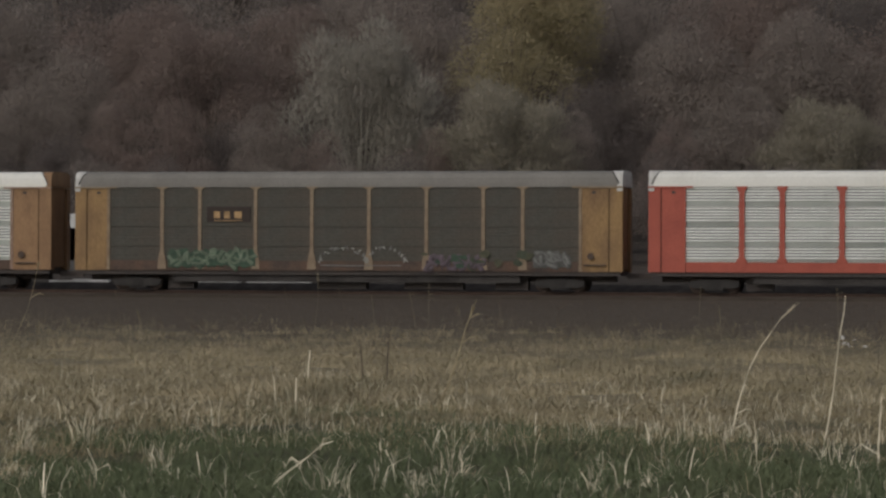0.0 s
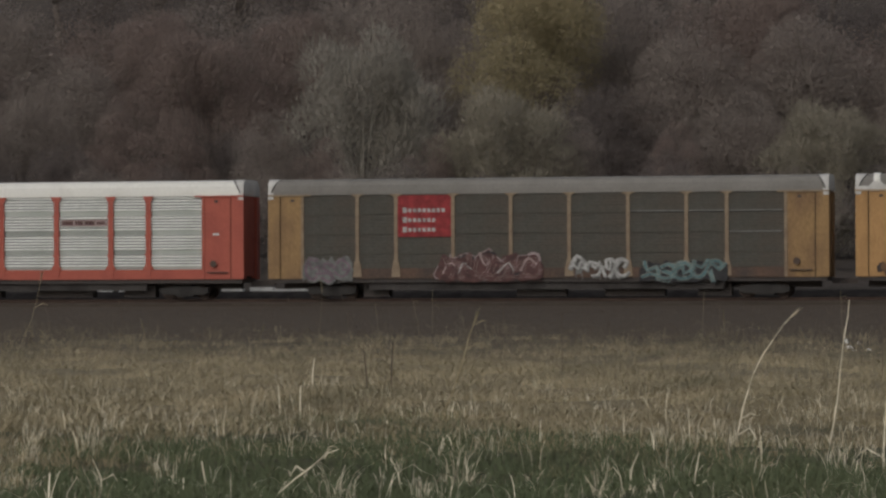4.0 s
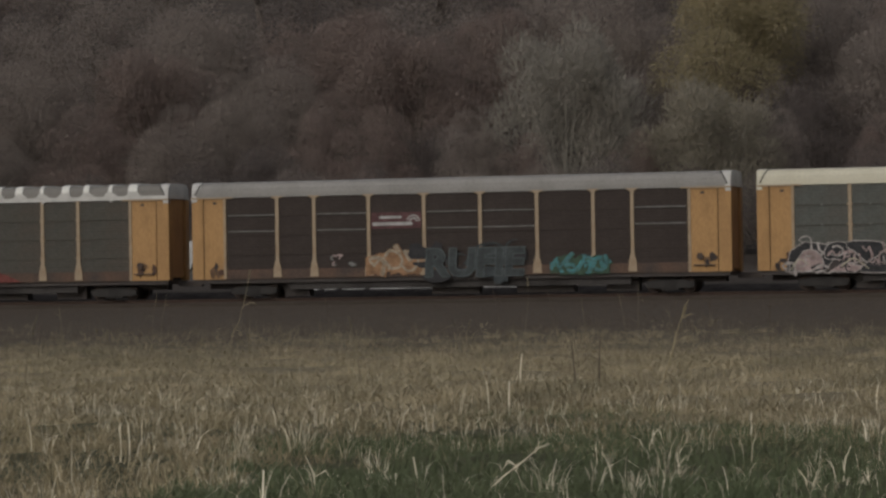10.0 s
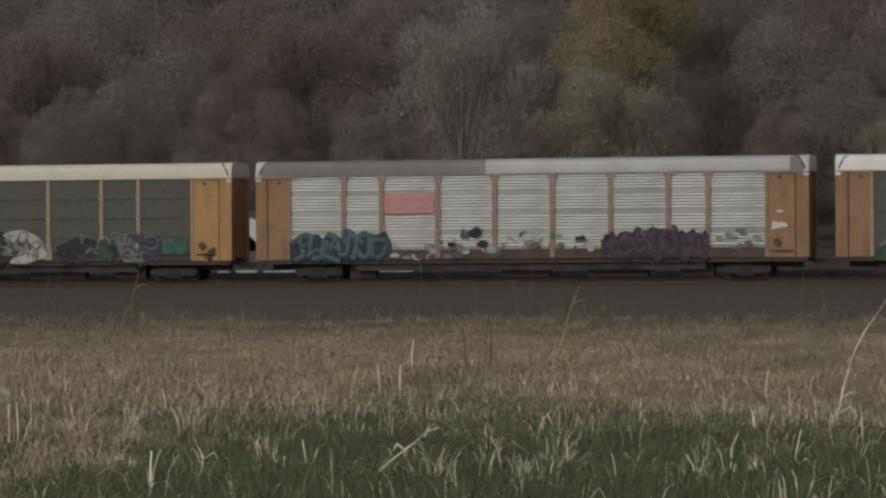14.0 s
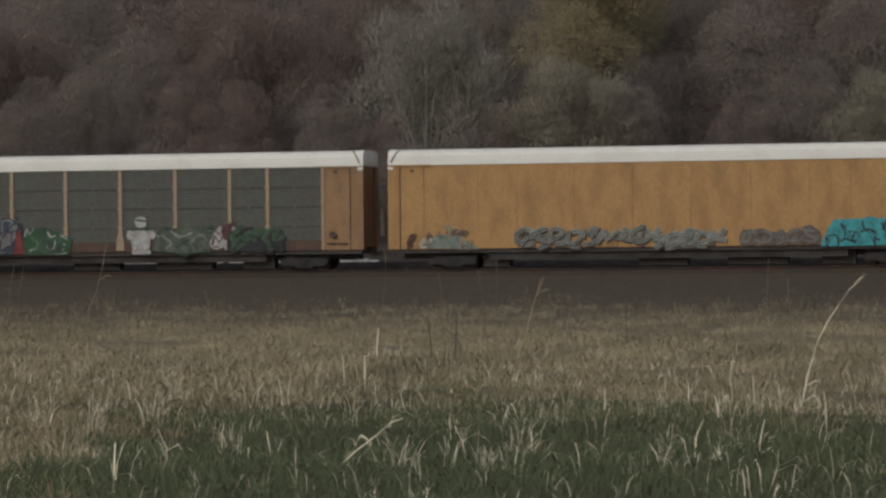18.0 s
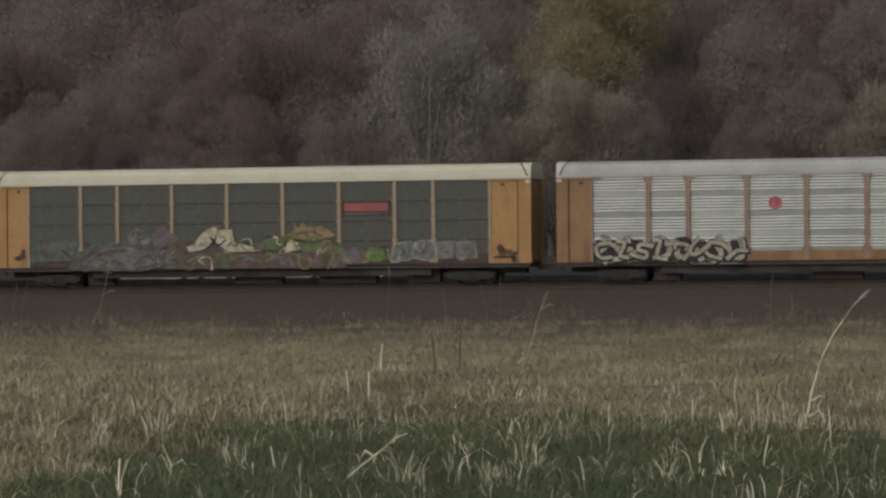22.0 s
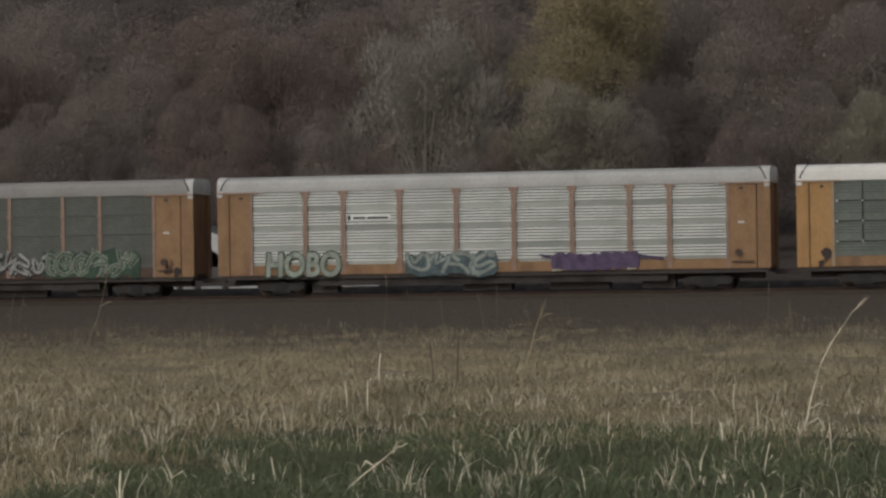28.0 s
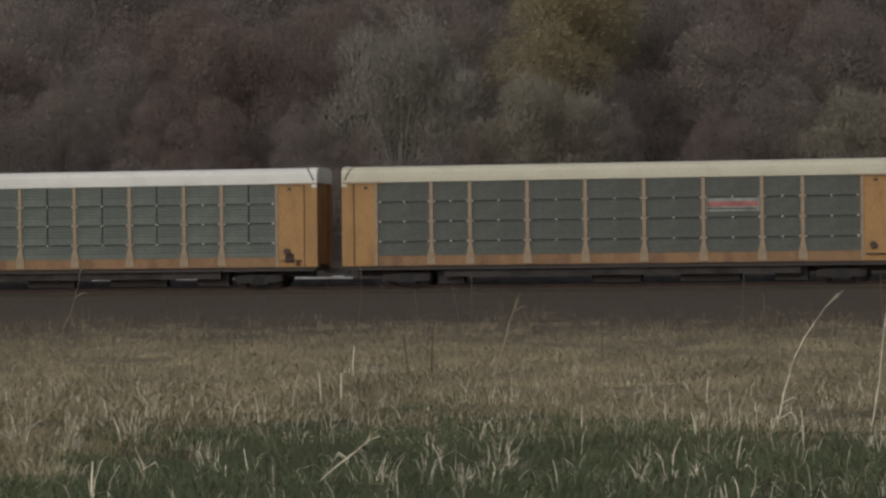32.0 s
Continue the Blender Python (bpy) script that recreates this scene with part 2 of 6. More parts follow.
def ground_material():
    m = bpy.data.materials.new("meadow_soil_and_leaf_litter")
    m.use_nodes = True
    n, l = m.node_tree.nodes, m.node_tree.links
    b = n["Principled BSDF"]
    b.inputs["Roughness"].default_value = 0.95
    b.inputs["Specular IOR Level"].default_value = 0.1
    tc, sep = n.new("ShaderNodeTexCoord"), n.new("ShaderNodeSeparateXYZ")
    l.new(tc.outputs["Object"], sep.inputs[0])
    big, fine = n.new("ShaderNodeTexNoise"), n.new("ShaderNodeTexNoise")
    big.inputs["Scale"].default_value, big.inputs["Detail"].default_value = 0.12, 5
    fine.inputs["Scale"].default_value, fine.inputs["Detail"].default_value = 3.0, 5
    l.new(tc.outputs["Object"], big.inputs["Vector"])
    l.new(tc.outputs["Object"], fine.inputs["Vector"])
    wob = n.new("ShaderNodeMath")
    wob.operation = "MULTIPLY_ADD"
    wob.inputs[1].default_value, wob.inputs[2].default_value = 22.0, -11.0
    l.new(big.outputs[0], wob.inputs[0])
    add = n.new("ShaderNodeMath")
    l.new(sep.outputs["Y"], add.inputs[0])
    l.new(wob.outputs[0], add.inputs[1])
    rng = n.new("ShaderNodeMapRange")
    rng.inputs["From Min"].default_value, rng.inputs["From Max"].default_value = 0, 200
    l.new(add.outputs[0], rng.inputs[0])
    ramp = n.new("ShaderNodeValToRGB")
    e = ramp.color_ramp.elements
    e[0].position, e[0].color = 0.0, (0.065, 0.066, 0.037, 1)
    e[1].position, e[1].color = 0.2, (0.075, 0.072, 0.042, 1)
    for p, c in ((0.22, (0.20, 0.17, 0.11)), (0.40, (0.19, 0.16, 0.105)), (0.52, (0.095, 0.075, 0.055)), (0.84, (0.082, 0.064, 0.049)), (0.87, (0.06, 0.05, 0.042)), (0.95, (0.08, 0.066, 0.056))):
        k = e.new(p)
        k.color = (*c, 1)
    l.new(rng.outputs[0], ramp.inputs[0])
    hsv, val = n.new("ShaderNodeHueSaturation"), n.new("ShaderNodeMapRange")
    val.inputs["From Min"].default_value, val.inputs["From Max"].default_value = 0.25, 0.75
    val.inputs["To Min"].default_value, val.inputs["To Max"].default_value = 0.65, 1.35
    l.new(fine.outputs[0], val.inputs[0])
    l.new(val.outputs[0], hsv.inputs["Value"])
    l.new(ramp.outputs[0], hsv.inputs["Color"])
    l.new(hsv.outputs[0], b.inputs["Base Color"])
    bp = n.new("ShaderNodeBump")
    bp.inputs["Strength"].default_value, bp.inputs["Distance"].default_value = 0.8, 0.15
    l.new(fine.outputs[0], bp.inputs["Height"])
    l.new(bp.outputs[0], b.inputs["Normal"])
    return m


ground = new("ground", grid_mesh("ground", list(zip(GX.ravel().tolist(), GY.ravel().tolist(), GZ.ravel().tolist())), faces, [ground_material()]))
tagged(ground, "meadow soil rising to dark bank and hill under leaf litter", "ground", kind="structure")

mat_ballast = material("dark_crushed_stone", (0.078, 0.063, 0.05), 0.95, vary=0.5, scale=1.2, fine=14, bump=1.0, second=(0.1, 0.082, 0.066))
mat_tie = material("weathered_timber_tie", (0.06, 0.048, 0.038), 0.9, vary=0.4, scale=2, fine=12, bump=0.4)
mat_rail = material("rusty_rail_steel", (0.06, 0.038, 0.028), 0.6, 0.5, vary=0.3, scale=1, fine=10)
mat_pale = material("grey_gravel", (0.085, 0.075, 0.066), 0.9, vary=0.3, scale=0.5, fine=6, second=(0.065, 0.057, 0.05), patch=0.5)
MID = SIDE + 1.52      # middle of the train's track
ballast = part("ballast", Shape().sweep([(SIDE - 3.4, 1.0), (SIDE + 7.5, 1.0), (SIDE + 5.6, 1.22), (MID + 1.6, 1.25), (MID - 1.6, 1.25), (SIDE - 1.2, 1.2)], -600, 600), mat_ballast, None)
tagged(ballast, "dark crushed-stone ballast bed under the railway track", "ballast", kind="structure")
pale = part("gravel_verge", Shape().sweep([(171.4, 1.2), (174.5, 1.2), (174.5, 1.84), (172.6, 1.85), (171.6, 1.76)], -600, 600), mat_pale, None)
tagged(pale, "grey gravel verge along the far side of the track", "verge", kind="structure")

# invented bank: added to keep the view beneath the wagons dark
mat_dark_fill = material("dark_bank_fill", (0.075, 0.066, 0.06), 0.95, vary=0.4, scale=1.5, fine=12)
for m in (mat_dark_fill, mat_ballast, mat_pale):
    m.node_tree.nodes["Principled BSDF"].inputs["Specular IOR Level"].default_value = 0.0
fill_bank = part("cinder_bank", Shape().sweep([(SIDE + 6.2, 1.0), (SIDE + 11.3, 1.0), (SIDE + 11.2, 1.77), (SIDE + 8.2, 1.77)], -600, 600), mat_dark_fill, None)
tagged(fill_bank, "low dark bank added beyond the track to fill the view under the train", "bank", kind="structure")
mat_slab = material("bleached_concrete", (0.62, 0.61, 0.58), 0.8, vary=0.4, scale=0.7, fine=5, second=(0.3, 0.29, 0.27), patch=0.5)
kerb = tagged(new("concrete_kerb"), "low broken kerb of bleached concrete slabs beyond the track", "kerb", kind="structure")
slab = random.Random(31)
x = -57.4
while x < -43.6:
    w = slab.uniform(0.5, 1.9)
    part("slab", Shape().box(x, min(x + w, -43.1), 171.9, 172.3, 1.3, 1.82 + slab.uniform(0.05, 0.17)), mat_slab, kerb)
    x += w + slab.choice((0.03, 0.05, 0.4))
track = tagged(new("railway_track"), "rusty steel rails on dark timber ties", "railway track", kind="structure")
RAILP = [(-0.07, 0), (0.07, 0), (0.07, 0.02), (0.012, 0.045), (0.012, 0.12), (0.036, 0.13), (0.036, 0.165), (-0.036, 0.165), (-0.036, 0.13), (-0.012, 0.12), (-0.012, 0.045), (-0.07, 0.02)]
for dy in (-0.7525, 0.7525):
    part("rail", Shape().sweep([(MID + dy + a, RAIL - 0.165 + b) for a, b in RAILP], -600, 600), mat_rail, track)


# ======== trees on the hill ========
def tube(s, a, b, ra, rb, sides=5):
    a, b = Vector(a), Vector(b)
    w = (b - a).normalized()
    u = w.orthogonal().normalized()
    v = w.cross(u)
    ring = [(math.cos(2 * math.pi * i / sides), math.sin(2 * math.pi * i / sides)) for i in range(sides)]
    s.add([tuple(a + (u * c + v * d) * ra) for c, d in ring] + [tuple(b + (u * c + v * d) * rb) for c, d in ring],
          [(i, (i + 1) % sides, (i + 1) % sides + sides, i + sides) for i in range(sides)])


def triangles_mesh(name, verts, n, k, mat, quads=False):
    """A mesh of n loose pieces: triangles (k=3), or bent blades of a quad and a tip (k=5)."""
    me = bpy.data.meshes.new(name)
    me.vertices.add(n * k)
    me.vertices.foreach_set("co", np.ascontiguousarray(verts, np.float32).ravel())
    base = np.arange(n)[:, None] * k
    if k == 3:
        loops = (base + np.array([[0, 1, 2]])).ravel()
        start = np.arange(n) * 3
    else:
        loops = (base + np.array([[0, 1, 3, 2, 2, 3, 4]])).ravel()
        start = (np.arange(n)[:, None] * 7 + np.array([[0, 4]])).ravel()
    me.loops.add(len(loops))
    me.loops.foreach_set("vertex_index", loops.astype(np.int32))
    me.polygons.add(len(start))
    me.polygons.foreach_set("loop_start", start.astype(np.int32))
    me.materials.append(mat)
    me.update(calc_edges=True)
    return me


def crown_mesh(rng, name, width, low, top, n, mat, length=0.18, thick=0.024, lobes=22, upright=0.5, loose=0.09, vase=False):
    """A crown of fine twigs: rounded clumps on a dome, each a dense shell of twig tips with a few stray ones."""
    mid, half = low + (top - low) * 0.42, (top - low) * 0.58
    th, up = rng.uniform(0, 2 * np.pi, lobes), rng.uniform(-0.65, 1, lobes)
    r = rng.uniform(0.35, 0.78, lobes)
    flat = np.sqrt(1 - up ** 2)
    c = np.stack([np.cos(th) * flat * r * width / 2, np.sin(th) * flat * r * width / 2, mid + up * r * half], 1)
    size = rng.uniform(0.13, 0.25, lobes) * width
    stretch = np.array([1, 1, 0.95 * (top - low) / width + 0.15])
    if vase:
        up = rng.uniform(0, 1, lobes) ** 0.8
        out = np.sqrt(rng.uniform(0.02, 1, lobes)) * (0.5 + 0.5 * np.sin(np.pi * np.clip(up, 0.15, 0.85))) * width * 0.4
        c = np.stack([np.cos(th) * out, np.sin(th) * out, low + (top - low) * (0.08 + 0.8 * up)], 1)
        size = rng.uniform(0.09, 0.17, lobes) * width
        stretch = np.array([0.85, 0.85, 1.6])
    pick = rng.choice(lobes, n, p=size ** 2 / np.sum(size ** 2))
    d = rng.normal(size=(n, 3))
    d /= np.linalg.norm(d, axis=1, keepdims=True)
    d[:, 2] = np.where(rng.uniform(0, 1, n) < 0.35, np.abs(d[:, 2]), d[:, 2])
    rad = 1 - 0.24 * rng.uniform(0, 1, n) ** 1.6
    rad = np.where(rng.uniform(0, 1, n) < loose, rng.uniform(0.9, 1.35, n), rad)
    p = c[pick] + d * (rad * size[pick])[:, None] * stretch
    way = d * 0.45 + rng.normal(size=(n, 3)) * 0.5 + np.array([0, 0, upright])
    way /= np.linalg.norm(way, axis=1, keepdims=True)
    side = np.cross(d + rng.normal(size=(n, 3)) * 0.12, way)
    side /= np.linalg.norm(side, axis=1, keepdims=True) + 1e-9
    ln = (length * rng.uniform(0.5, 1.4, n))[:, None]
    wd = (thick * rng.uniform(0.5, 1.3, n))[:, None]
    v = np.stack([p - side * wd, p + side * wd, p + way * ln], 1)
    return triangles_mesh(name, v, n, 3, mat), c, size


def tree_mesh(rng, width, low, top, mat_bark, mat_twig, n, **how):
    """Trunk with limbs, and a crown of twigs."""
    crown, c, size = crown_mesh(rng, "crown", width, low, top, n, mat_twig, **how)
    s = Shape()
    fork = low * 0.75 + 0.08 * top
    r0 = 0.018 * top + 0.05
    lean = rng.normal(size=2) * 0.3
    knee = (lean[0] * 0.4, lean[1] * 0.4, fork * 0.5)
    tip = (lean[0], lean[1], fork)
    tube(s, (0, 0, -0.8), knee, r0 * 1.25, r0, 7)
    tube(s, knee, tip, r0, r0 * 0.75, 7)
    for k in range(len(c)):
        mid = Vector(tip).lerp(Vector(c[k]), 0.5) + Vector(rng.normal(size=3)) * 0.25
        tube(s, tip, mid, r0 * 0.26, r0 * 0.14)
        tube(s, mid, c[k], r0 * 0.14, r0 * 0.06)
        for j in range(6):
            e = Vector(c[k]) + Vector(rng.normal(size=3)).normalized() * size[k] * 0.8 + Vector((0, 0, 0.3))
            tube(s, c[k], e, r0 * 0.06, 0.008, 3)
    return s.mesh("trunk", [mat_bark]), crown


def twig_material(name, colour, spread=0.05):
    m = material(name, colour, 0.95, vary=0.2, scale=0.25, fine=0.9, spread=spread)
    n, l = m.node_tree.nodes, m.node_tree.links
    b, thin, mix = n["Principled BSDF"], n.new("ShaderNodeBsdfTranslucent"), n.new("ShaderNodeMixShader")
    mix.inputs[0].default_value = 0.4
    l.new(b.inputs["Base Color"].links[0].from_socket, thin.inputs["Color"])
    l.new(b.outputs[0], mix.inputs[1])
    l.new(thin.outputs[0], mix.inputs[2])
    l.new(mix.outputs[0], n["Material Output"].inputs["Surface"])
    return m


mat_bark = material("grey_brown_bark", (0.16, 0.13, 0.108), 0.9, vary=0.4, scale=2, fine=9, bump=0.5)
mat_barkpale = material("pale_grey_bark", (0.33, 0.30, 0.25), 0.9, vary=0.3, scale=2, fine=9, bump=0.5)
twig_brown = twig_material("brown_bare_twigs", (0.305, 0.256, 0.22))
twig_red = twig_material("reddish_brown_budding_twigs", (0.285, 0.222, 0.19))
twig_grey = twig_material("grey_bare_twigs", (0.375, 0.34, 0.287))
twig_olive = twig_material("pale_olive_twigs", (0.35, 0.31, 0.24))
twig_yellow = twig_material("yellow_green_spring_leaves", (0.4, 0.335, 0.2))
twig_dark = twig_material("dark_brown_twigs", (0.195, 0.163, 0.147))
KINDS = {}
rng = np.random.default_rng(11)
for kind, spec in {
    "brown": (0.30, mat_bark, twig_brown, 38000, {}),
    "brown_b": (0.25, mat_bark, twig_brown, 38000, {"lobes": 28}),
    "red": (0.28, mat_bark, twig_red, 38000, {"lobes": 24}),
    "red_b": (0.2, mat_bark, twig_red, 38000, {"lobes": 20}),
    "grey": (0.1, mat_barkpale, twig_grey, 26000, {"length": 0.4, "upright": 1.1, "loose": 0.3, "lobes": 40, "vase": True}),
    "olive": (0.05, mat_barkpale, twig_olive, 30000, {"length": 0.4, "upright": 1.2, "loose": 0.3, "lobes": 44, "vase": True}),
    "yellow": (0.4, mat_bark, twig_yellow, 44000, {"length": 0.16, "upright": 0.3, "lobes": 20, "loose": 0.25}),
    "dark": (0.2, mat_bark, twig_dark, 38000, {}),
}.items():
    lo, mb, mt, n, how = spec
    KINDS[kind] = tree_mesh(rng, 8.0, 12.0 * lo, 12.0, mb, mt, n, **how)
    KINDS["far_" + kind] = tree_mesh(rng, 8.0, 12.0 * lo, 12.0, mb, mt, 8000, **{**how, "thick": 0.045})
TREE_LABEL = {
    "brown": "bare brown deciduous tree on the wooded hillside", "brown_b": "bare brown deciduous tree with a rounded crown",
    "red": "reddish-brown budding tree on the wooded hillside", "red_b": "small reddish-brown budding tree at the hill's foot",
    "grey": "pale grey bare tree with upright fine twigs", "olive": "pale olive shrub-like tree with dense upright twigs",
    "yellow": "tree with fresh yellow-green spring leaves", "dark": "dark bare tree deep in the wood"}


def tree(kind, x, y, width, tall, turn=0.0):
    trunk, crown = KINDS[kind]
    kind = kind.replace("far_", "")
    t = tagged(new("tree"), TREE_LABEL[kind], "tree", group="trees on the hillside")
    t.matrix_basis = pose(x, y, float(height(x, y)), 0, 0, turn) @ Matrix.Diagonal((width / 8, width / 8, tall / 12, 1))
    part("trunk", trunk, None, t)
    part("crown", crown, None, t)
    return t


# kind, x, y, width of crown, height, turn
for row in [
    ("olive", -38.8, 203, 10.8, 10.2, 110),
    ("grey", -48.6, 207, 11.4, 13.7, 160),
    ("yellow", -42.0, 226, 12.6, 18.6, 65),
    ("brown", -55.4, 236, 13.8, 17.0, 160),
    ("red", -62.8, 222, 11.4, 15.2, 70),
    ("brown", -73.5, 224, 10.7, 13.9, 120),
    ("brown_b", -53.9, 204, 6.0, 8.8, 85),
    ("red_b", -61.4, 208, 7.2, 9.3, 300),
    ("red_b", -65.6, 210, 7.3, 10.5, 355),
    ("brown_b", -72.6, 213, 7.0, 11.5, 350),
    ("brown", -29.9, 224, 11.5, 14.5, 330),
    ("brown", -22.7, 228, 12.1, 15.9, 290),
    ("red_b", -28.4, 203, 4.8, 8.1, 50),
    ("brown_b", -24.8, 207, 8.0, 9.8, 170),
    ("olive", -19.3, 204, 9.4, 8.8, 140),
    ("dark", -34.7, 221, 8.9, 11.8, 70),
    ("red", -82.1, 224, 11.1, 14.6, 90),
    ("brown", -90.1, 222, 11.0, 13.8, 60),
    ("red", -100.2, 226, 11.2, 14.9, 100),
    ("brown_b", -74.7, 207, 7.2, 9.7, 300),
    ("red_b", -81.3, 208, 8.0, 10.1, 260),
    ("brown_b", -87.5, 206, 7.6, 9.3, 80),
    ("olive", -93.3, 205, 9.4, 9.0, 40),
    ("red_b", -13.5, 207, 8.0, 9.4, 320),
    ("brown", -14.0, 226, 11.2, 15.0, 100),
    ("brown_b", -49.6, 234, 7.7, 15.5, 350),
    ("dark", -46.7, 222, 6.9, 12.5, 60),
    ("red", -72.3, 236, 10.8, 15.8, 240),
    ("red", -60.7, 234, 9.9, 15.9, 260),
    ("brown", -35.8, 236, 10.8, 16.7, 280),
    ("red", -28.1, 238, 11.8, 16.7, 240),
    ("brown", -83.3, 238, 11.3, 16.0, 0),
    ("brown_b", -34.8, 204, 4.9, 8.4, 230),
    ("dark", -58.8, 212, 6.2, 9.1, 280),
    ("dark", -67.6, 206, 6.0, 8.1, 120),
    ("red_b", -50.0, 201, 4.8, 7.5, 320),
    ("red_b", -43.0, 201, 4.4, 7.7, 280),
]:
    tree(*row)
wood = random.Random(5)
x = -104.0
while x < 8:
    tree("far_" + wood.choice(("dark", "brown_b", "dark", "dark")), x, wood.uniform(189, 194), wood.uniform(4.5, 6.5), wood.uniform(5.0, 6.8), wood.uniform(0, 360))
    x += wood.uniform(3.0, 4.4)
for depth, gap, names in ((250, 6.5, ("brown", "red", "brown_b")), (264, 7.0, ("brown", "red", "dark")), (284, 8.0, ("brown", "brown_b", "red"))):
    x = -0.50 * depth
    while x < 0.0:
        tree("far_" + wood.choice(names), x, depth + wood.uniform(-4, 4), wood.uniform(9, 13), wood.uniform(10, 14), wood.uniform(0, 360))
        x += gap * wood.uniform(0.8, 1.25)


# ======== meadow ========
def blades(name, x, y, h, w, lean, mat, rng, label, droop=0.3, toward=None):
    """Bent blades: two quads and a tip each."""
    n = len(x)
    z = height(x, y)
    a = rng.uniform(0, 2 * np.pi, n)
    b = rng.uniform(0, 2 * np.pi, n) if toward is None else toward
    side = np.stack([np.cos(a) + 0.6 * np.sign(np.cos(a)), np.sin(a) * 0.6, 0 * a], 1)
    side *= (w / 2 / np.linalg.norm(side, axis=1))[:, None]
    off = np.stack([np.cos(b), np.sin(b), 0 * b], 1) * (lean * h)[:, None]
    foot = np.stack([x, y, z - 0.02], 1)
    rows = []
    for t, k in ((0.0, 1.0), (0.45, 0.9), (0.78, 0.7)):
        p = foot + off * t ** 2
        p[:, 2] += h * (t - droop * lean * t ** 3)
        rows += [p - side * k, p + side * k]
    tip = foot + off
    tip[:, 2] += h * (1 - droop * lean * 1.3)
    v = np.stack(rows + [tip], 1)
    me = bpy.data.meshes.new(name)
    me.vertices.add(n * 7)
    me.vertices.foreach_set("co", np.ascontiguousarray(v, np.float32).ravel())
    loops = (np.arange(n)[:, None] * 7 + np.array([[0, 1, 3, 2, 2, 3, 5, 4, 4, 5, 6]])).ravel()
    me.loops.add(len(loops))
    me.loops.foreach_set("vertex_index", loops.astype(np.int32))
    start = (np.arange(n)[:, None] * 11 + np.array([[0, 4, 8]])).ravel()
    me.polygons.add(len(start))
    me.polygons.foreach_set("loop_start", start.astype(np.int32))
    me.materials.append(mat)
    me.update(calc_edges=True)
    return tagged(new(name, me), label, "grass", kind="stuff")


def wedge(rng, n, y0, y1, power=1.0):
    """Places in the stretch of meadow in view, between two distances."""
    y = y0 + (y1 - y0) * rng.uniform(0, 1, n) ** power
    return y * rng.uniform(-0.47, -0.03, n), y


def patches(x, y, scale, seed):
    return np.array([noise.fractal((a * scale, b * scale, seed), 1.0, 2.0, 3) for a, b in zip(x, y)])


def tufts(name, rng, n, each, y0, y1, tall, wide, lean, mat, label, droop=0.6, spread=0.12, keep=None):
    """Grass in clumps whose blades fall outwards."""
    cx, cy = wedge(rng, n, y0, y1)
    if keep is not None:
        m = keep(cx, cy)
        cx, cy = cx[m], cy[m]
    n = len(cx)
    size = rng.uniform(0.55, 1.25, n)
    pick = np.repeat(np.arange(n), each)
    b = rng.uniform(0, 2 * np.pi, len(pick))
    r = spread * rng.uniform(0, 1, len(pick)) * size[pick]
    return blades(name, cx[pick] + np.cos(b) * r, cy[pick] + np.sin(b) * r, rng.uniform(*tall, len(pick)) * size[pick], rng.uniform(*wide, len(pick)),
                  rng.uniform(*lean, len(pick)), mat, rng, label, droop, b + rng.normal(0, 0.5, len(pick)))


mat_green_grass = material("fresh_green_grass", (0.086, 0.105, 0.052), 0.8, vary=0.2, scale=0.5, fine=4, spread=0.1, second=(0.1, 0.113, 0.058))
mat_straw = material("dry_straw", (0.345, 0.282, 0.172), 0.8, vary=0.3, scale=0.3, fine=3, spread=0.28, second=(0.235, 0.193, 0.115), stretch=(0.4, 1, 1))
mat_pale_straw = material("bleached_straw", (0.74, 0.66, 0.5), 0.75, vary=0.2, scale=0.6, fine=6, spread=0.35, second=(0.56, 0.48, 0.34))
mat_far_straw = material("weathered_dead_grass", (0.39, 0.322, 0.205), 0.85, vary=0.3, scale=0.9, fine=5.0, spread=0.08, second=(0.185, 0.165, 0.105), patch=0.52, stretch=(0.6, 0.16, 1))
mat_weed = material("dark_dead_weeds", (0.105, 0.082, 0.062), 0.9, vary=0.3, scale=0.3, fine=3, spread=0.4)
g = np.random.default_rng(3)
x, y = wedge(g, 105000, 20, 50)
m = (patches(x, y, 0.16, 3.0) * 12 + (35.0 - y) + g.uniform(-6, 6, len(x)) > 0) & (patches(x, y, 0.5, 4.0) * 0.05 + x / y > -0.318 - 0.004 * np.clip(33 - y, 0, 12))
x, y = x[m], y[m]
blades("green_grass", x, y, g.uniform(0.08, 0.25, len(x)), g.uniform(0.004, 0.009, len(x)), g.uniform(0.2, 1.2, len(x)), mat_green_grass, g, "fresh green grass of the near meadow")
tufts("dry_grass", g, 2300, 22, 29, 60, (0.07, 0.27), (0.003, 0.007), (0.4, 2.0), mat_straw, "clumps of tall dry straw-coloured grass", spread=0.2,
      keep=lambda cx, cy: patches(cx, cy, 0.3, 6.0) * 6 + cy + g.uniform(-4, 4, len(cx)) > 34.5)
tufts("dry_grass_bank", g, 480, 24, 21, 42, (0.12, 0.42), (0.004, 0.009), (0.2, 1.1), mat_straw, "dense dry straw clumps beside the green grass", spread=0.18,
      keep=lambda cx, cy: cx / cy + patches(cx, cy, 0.5, 4.0) * 0.05 < -0.312 - 0.004 * np.clip(33 - cy, 0, 12))
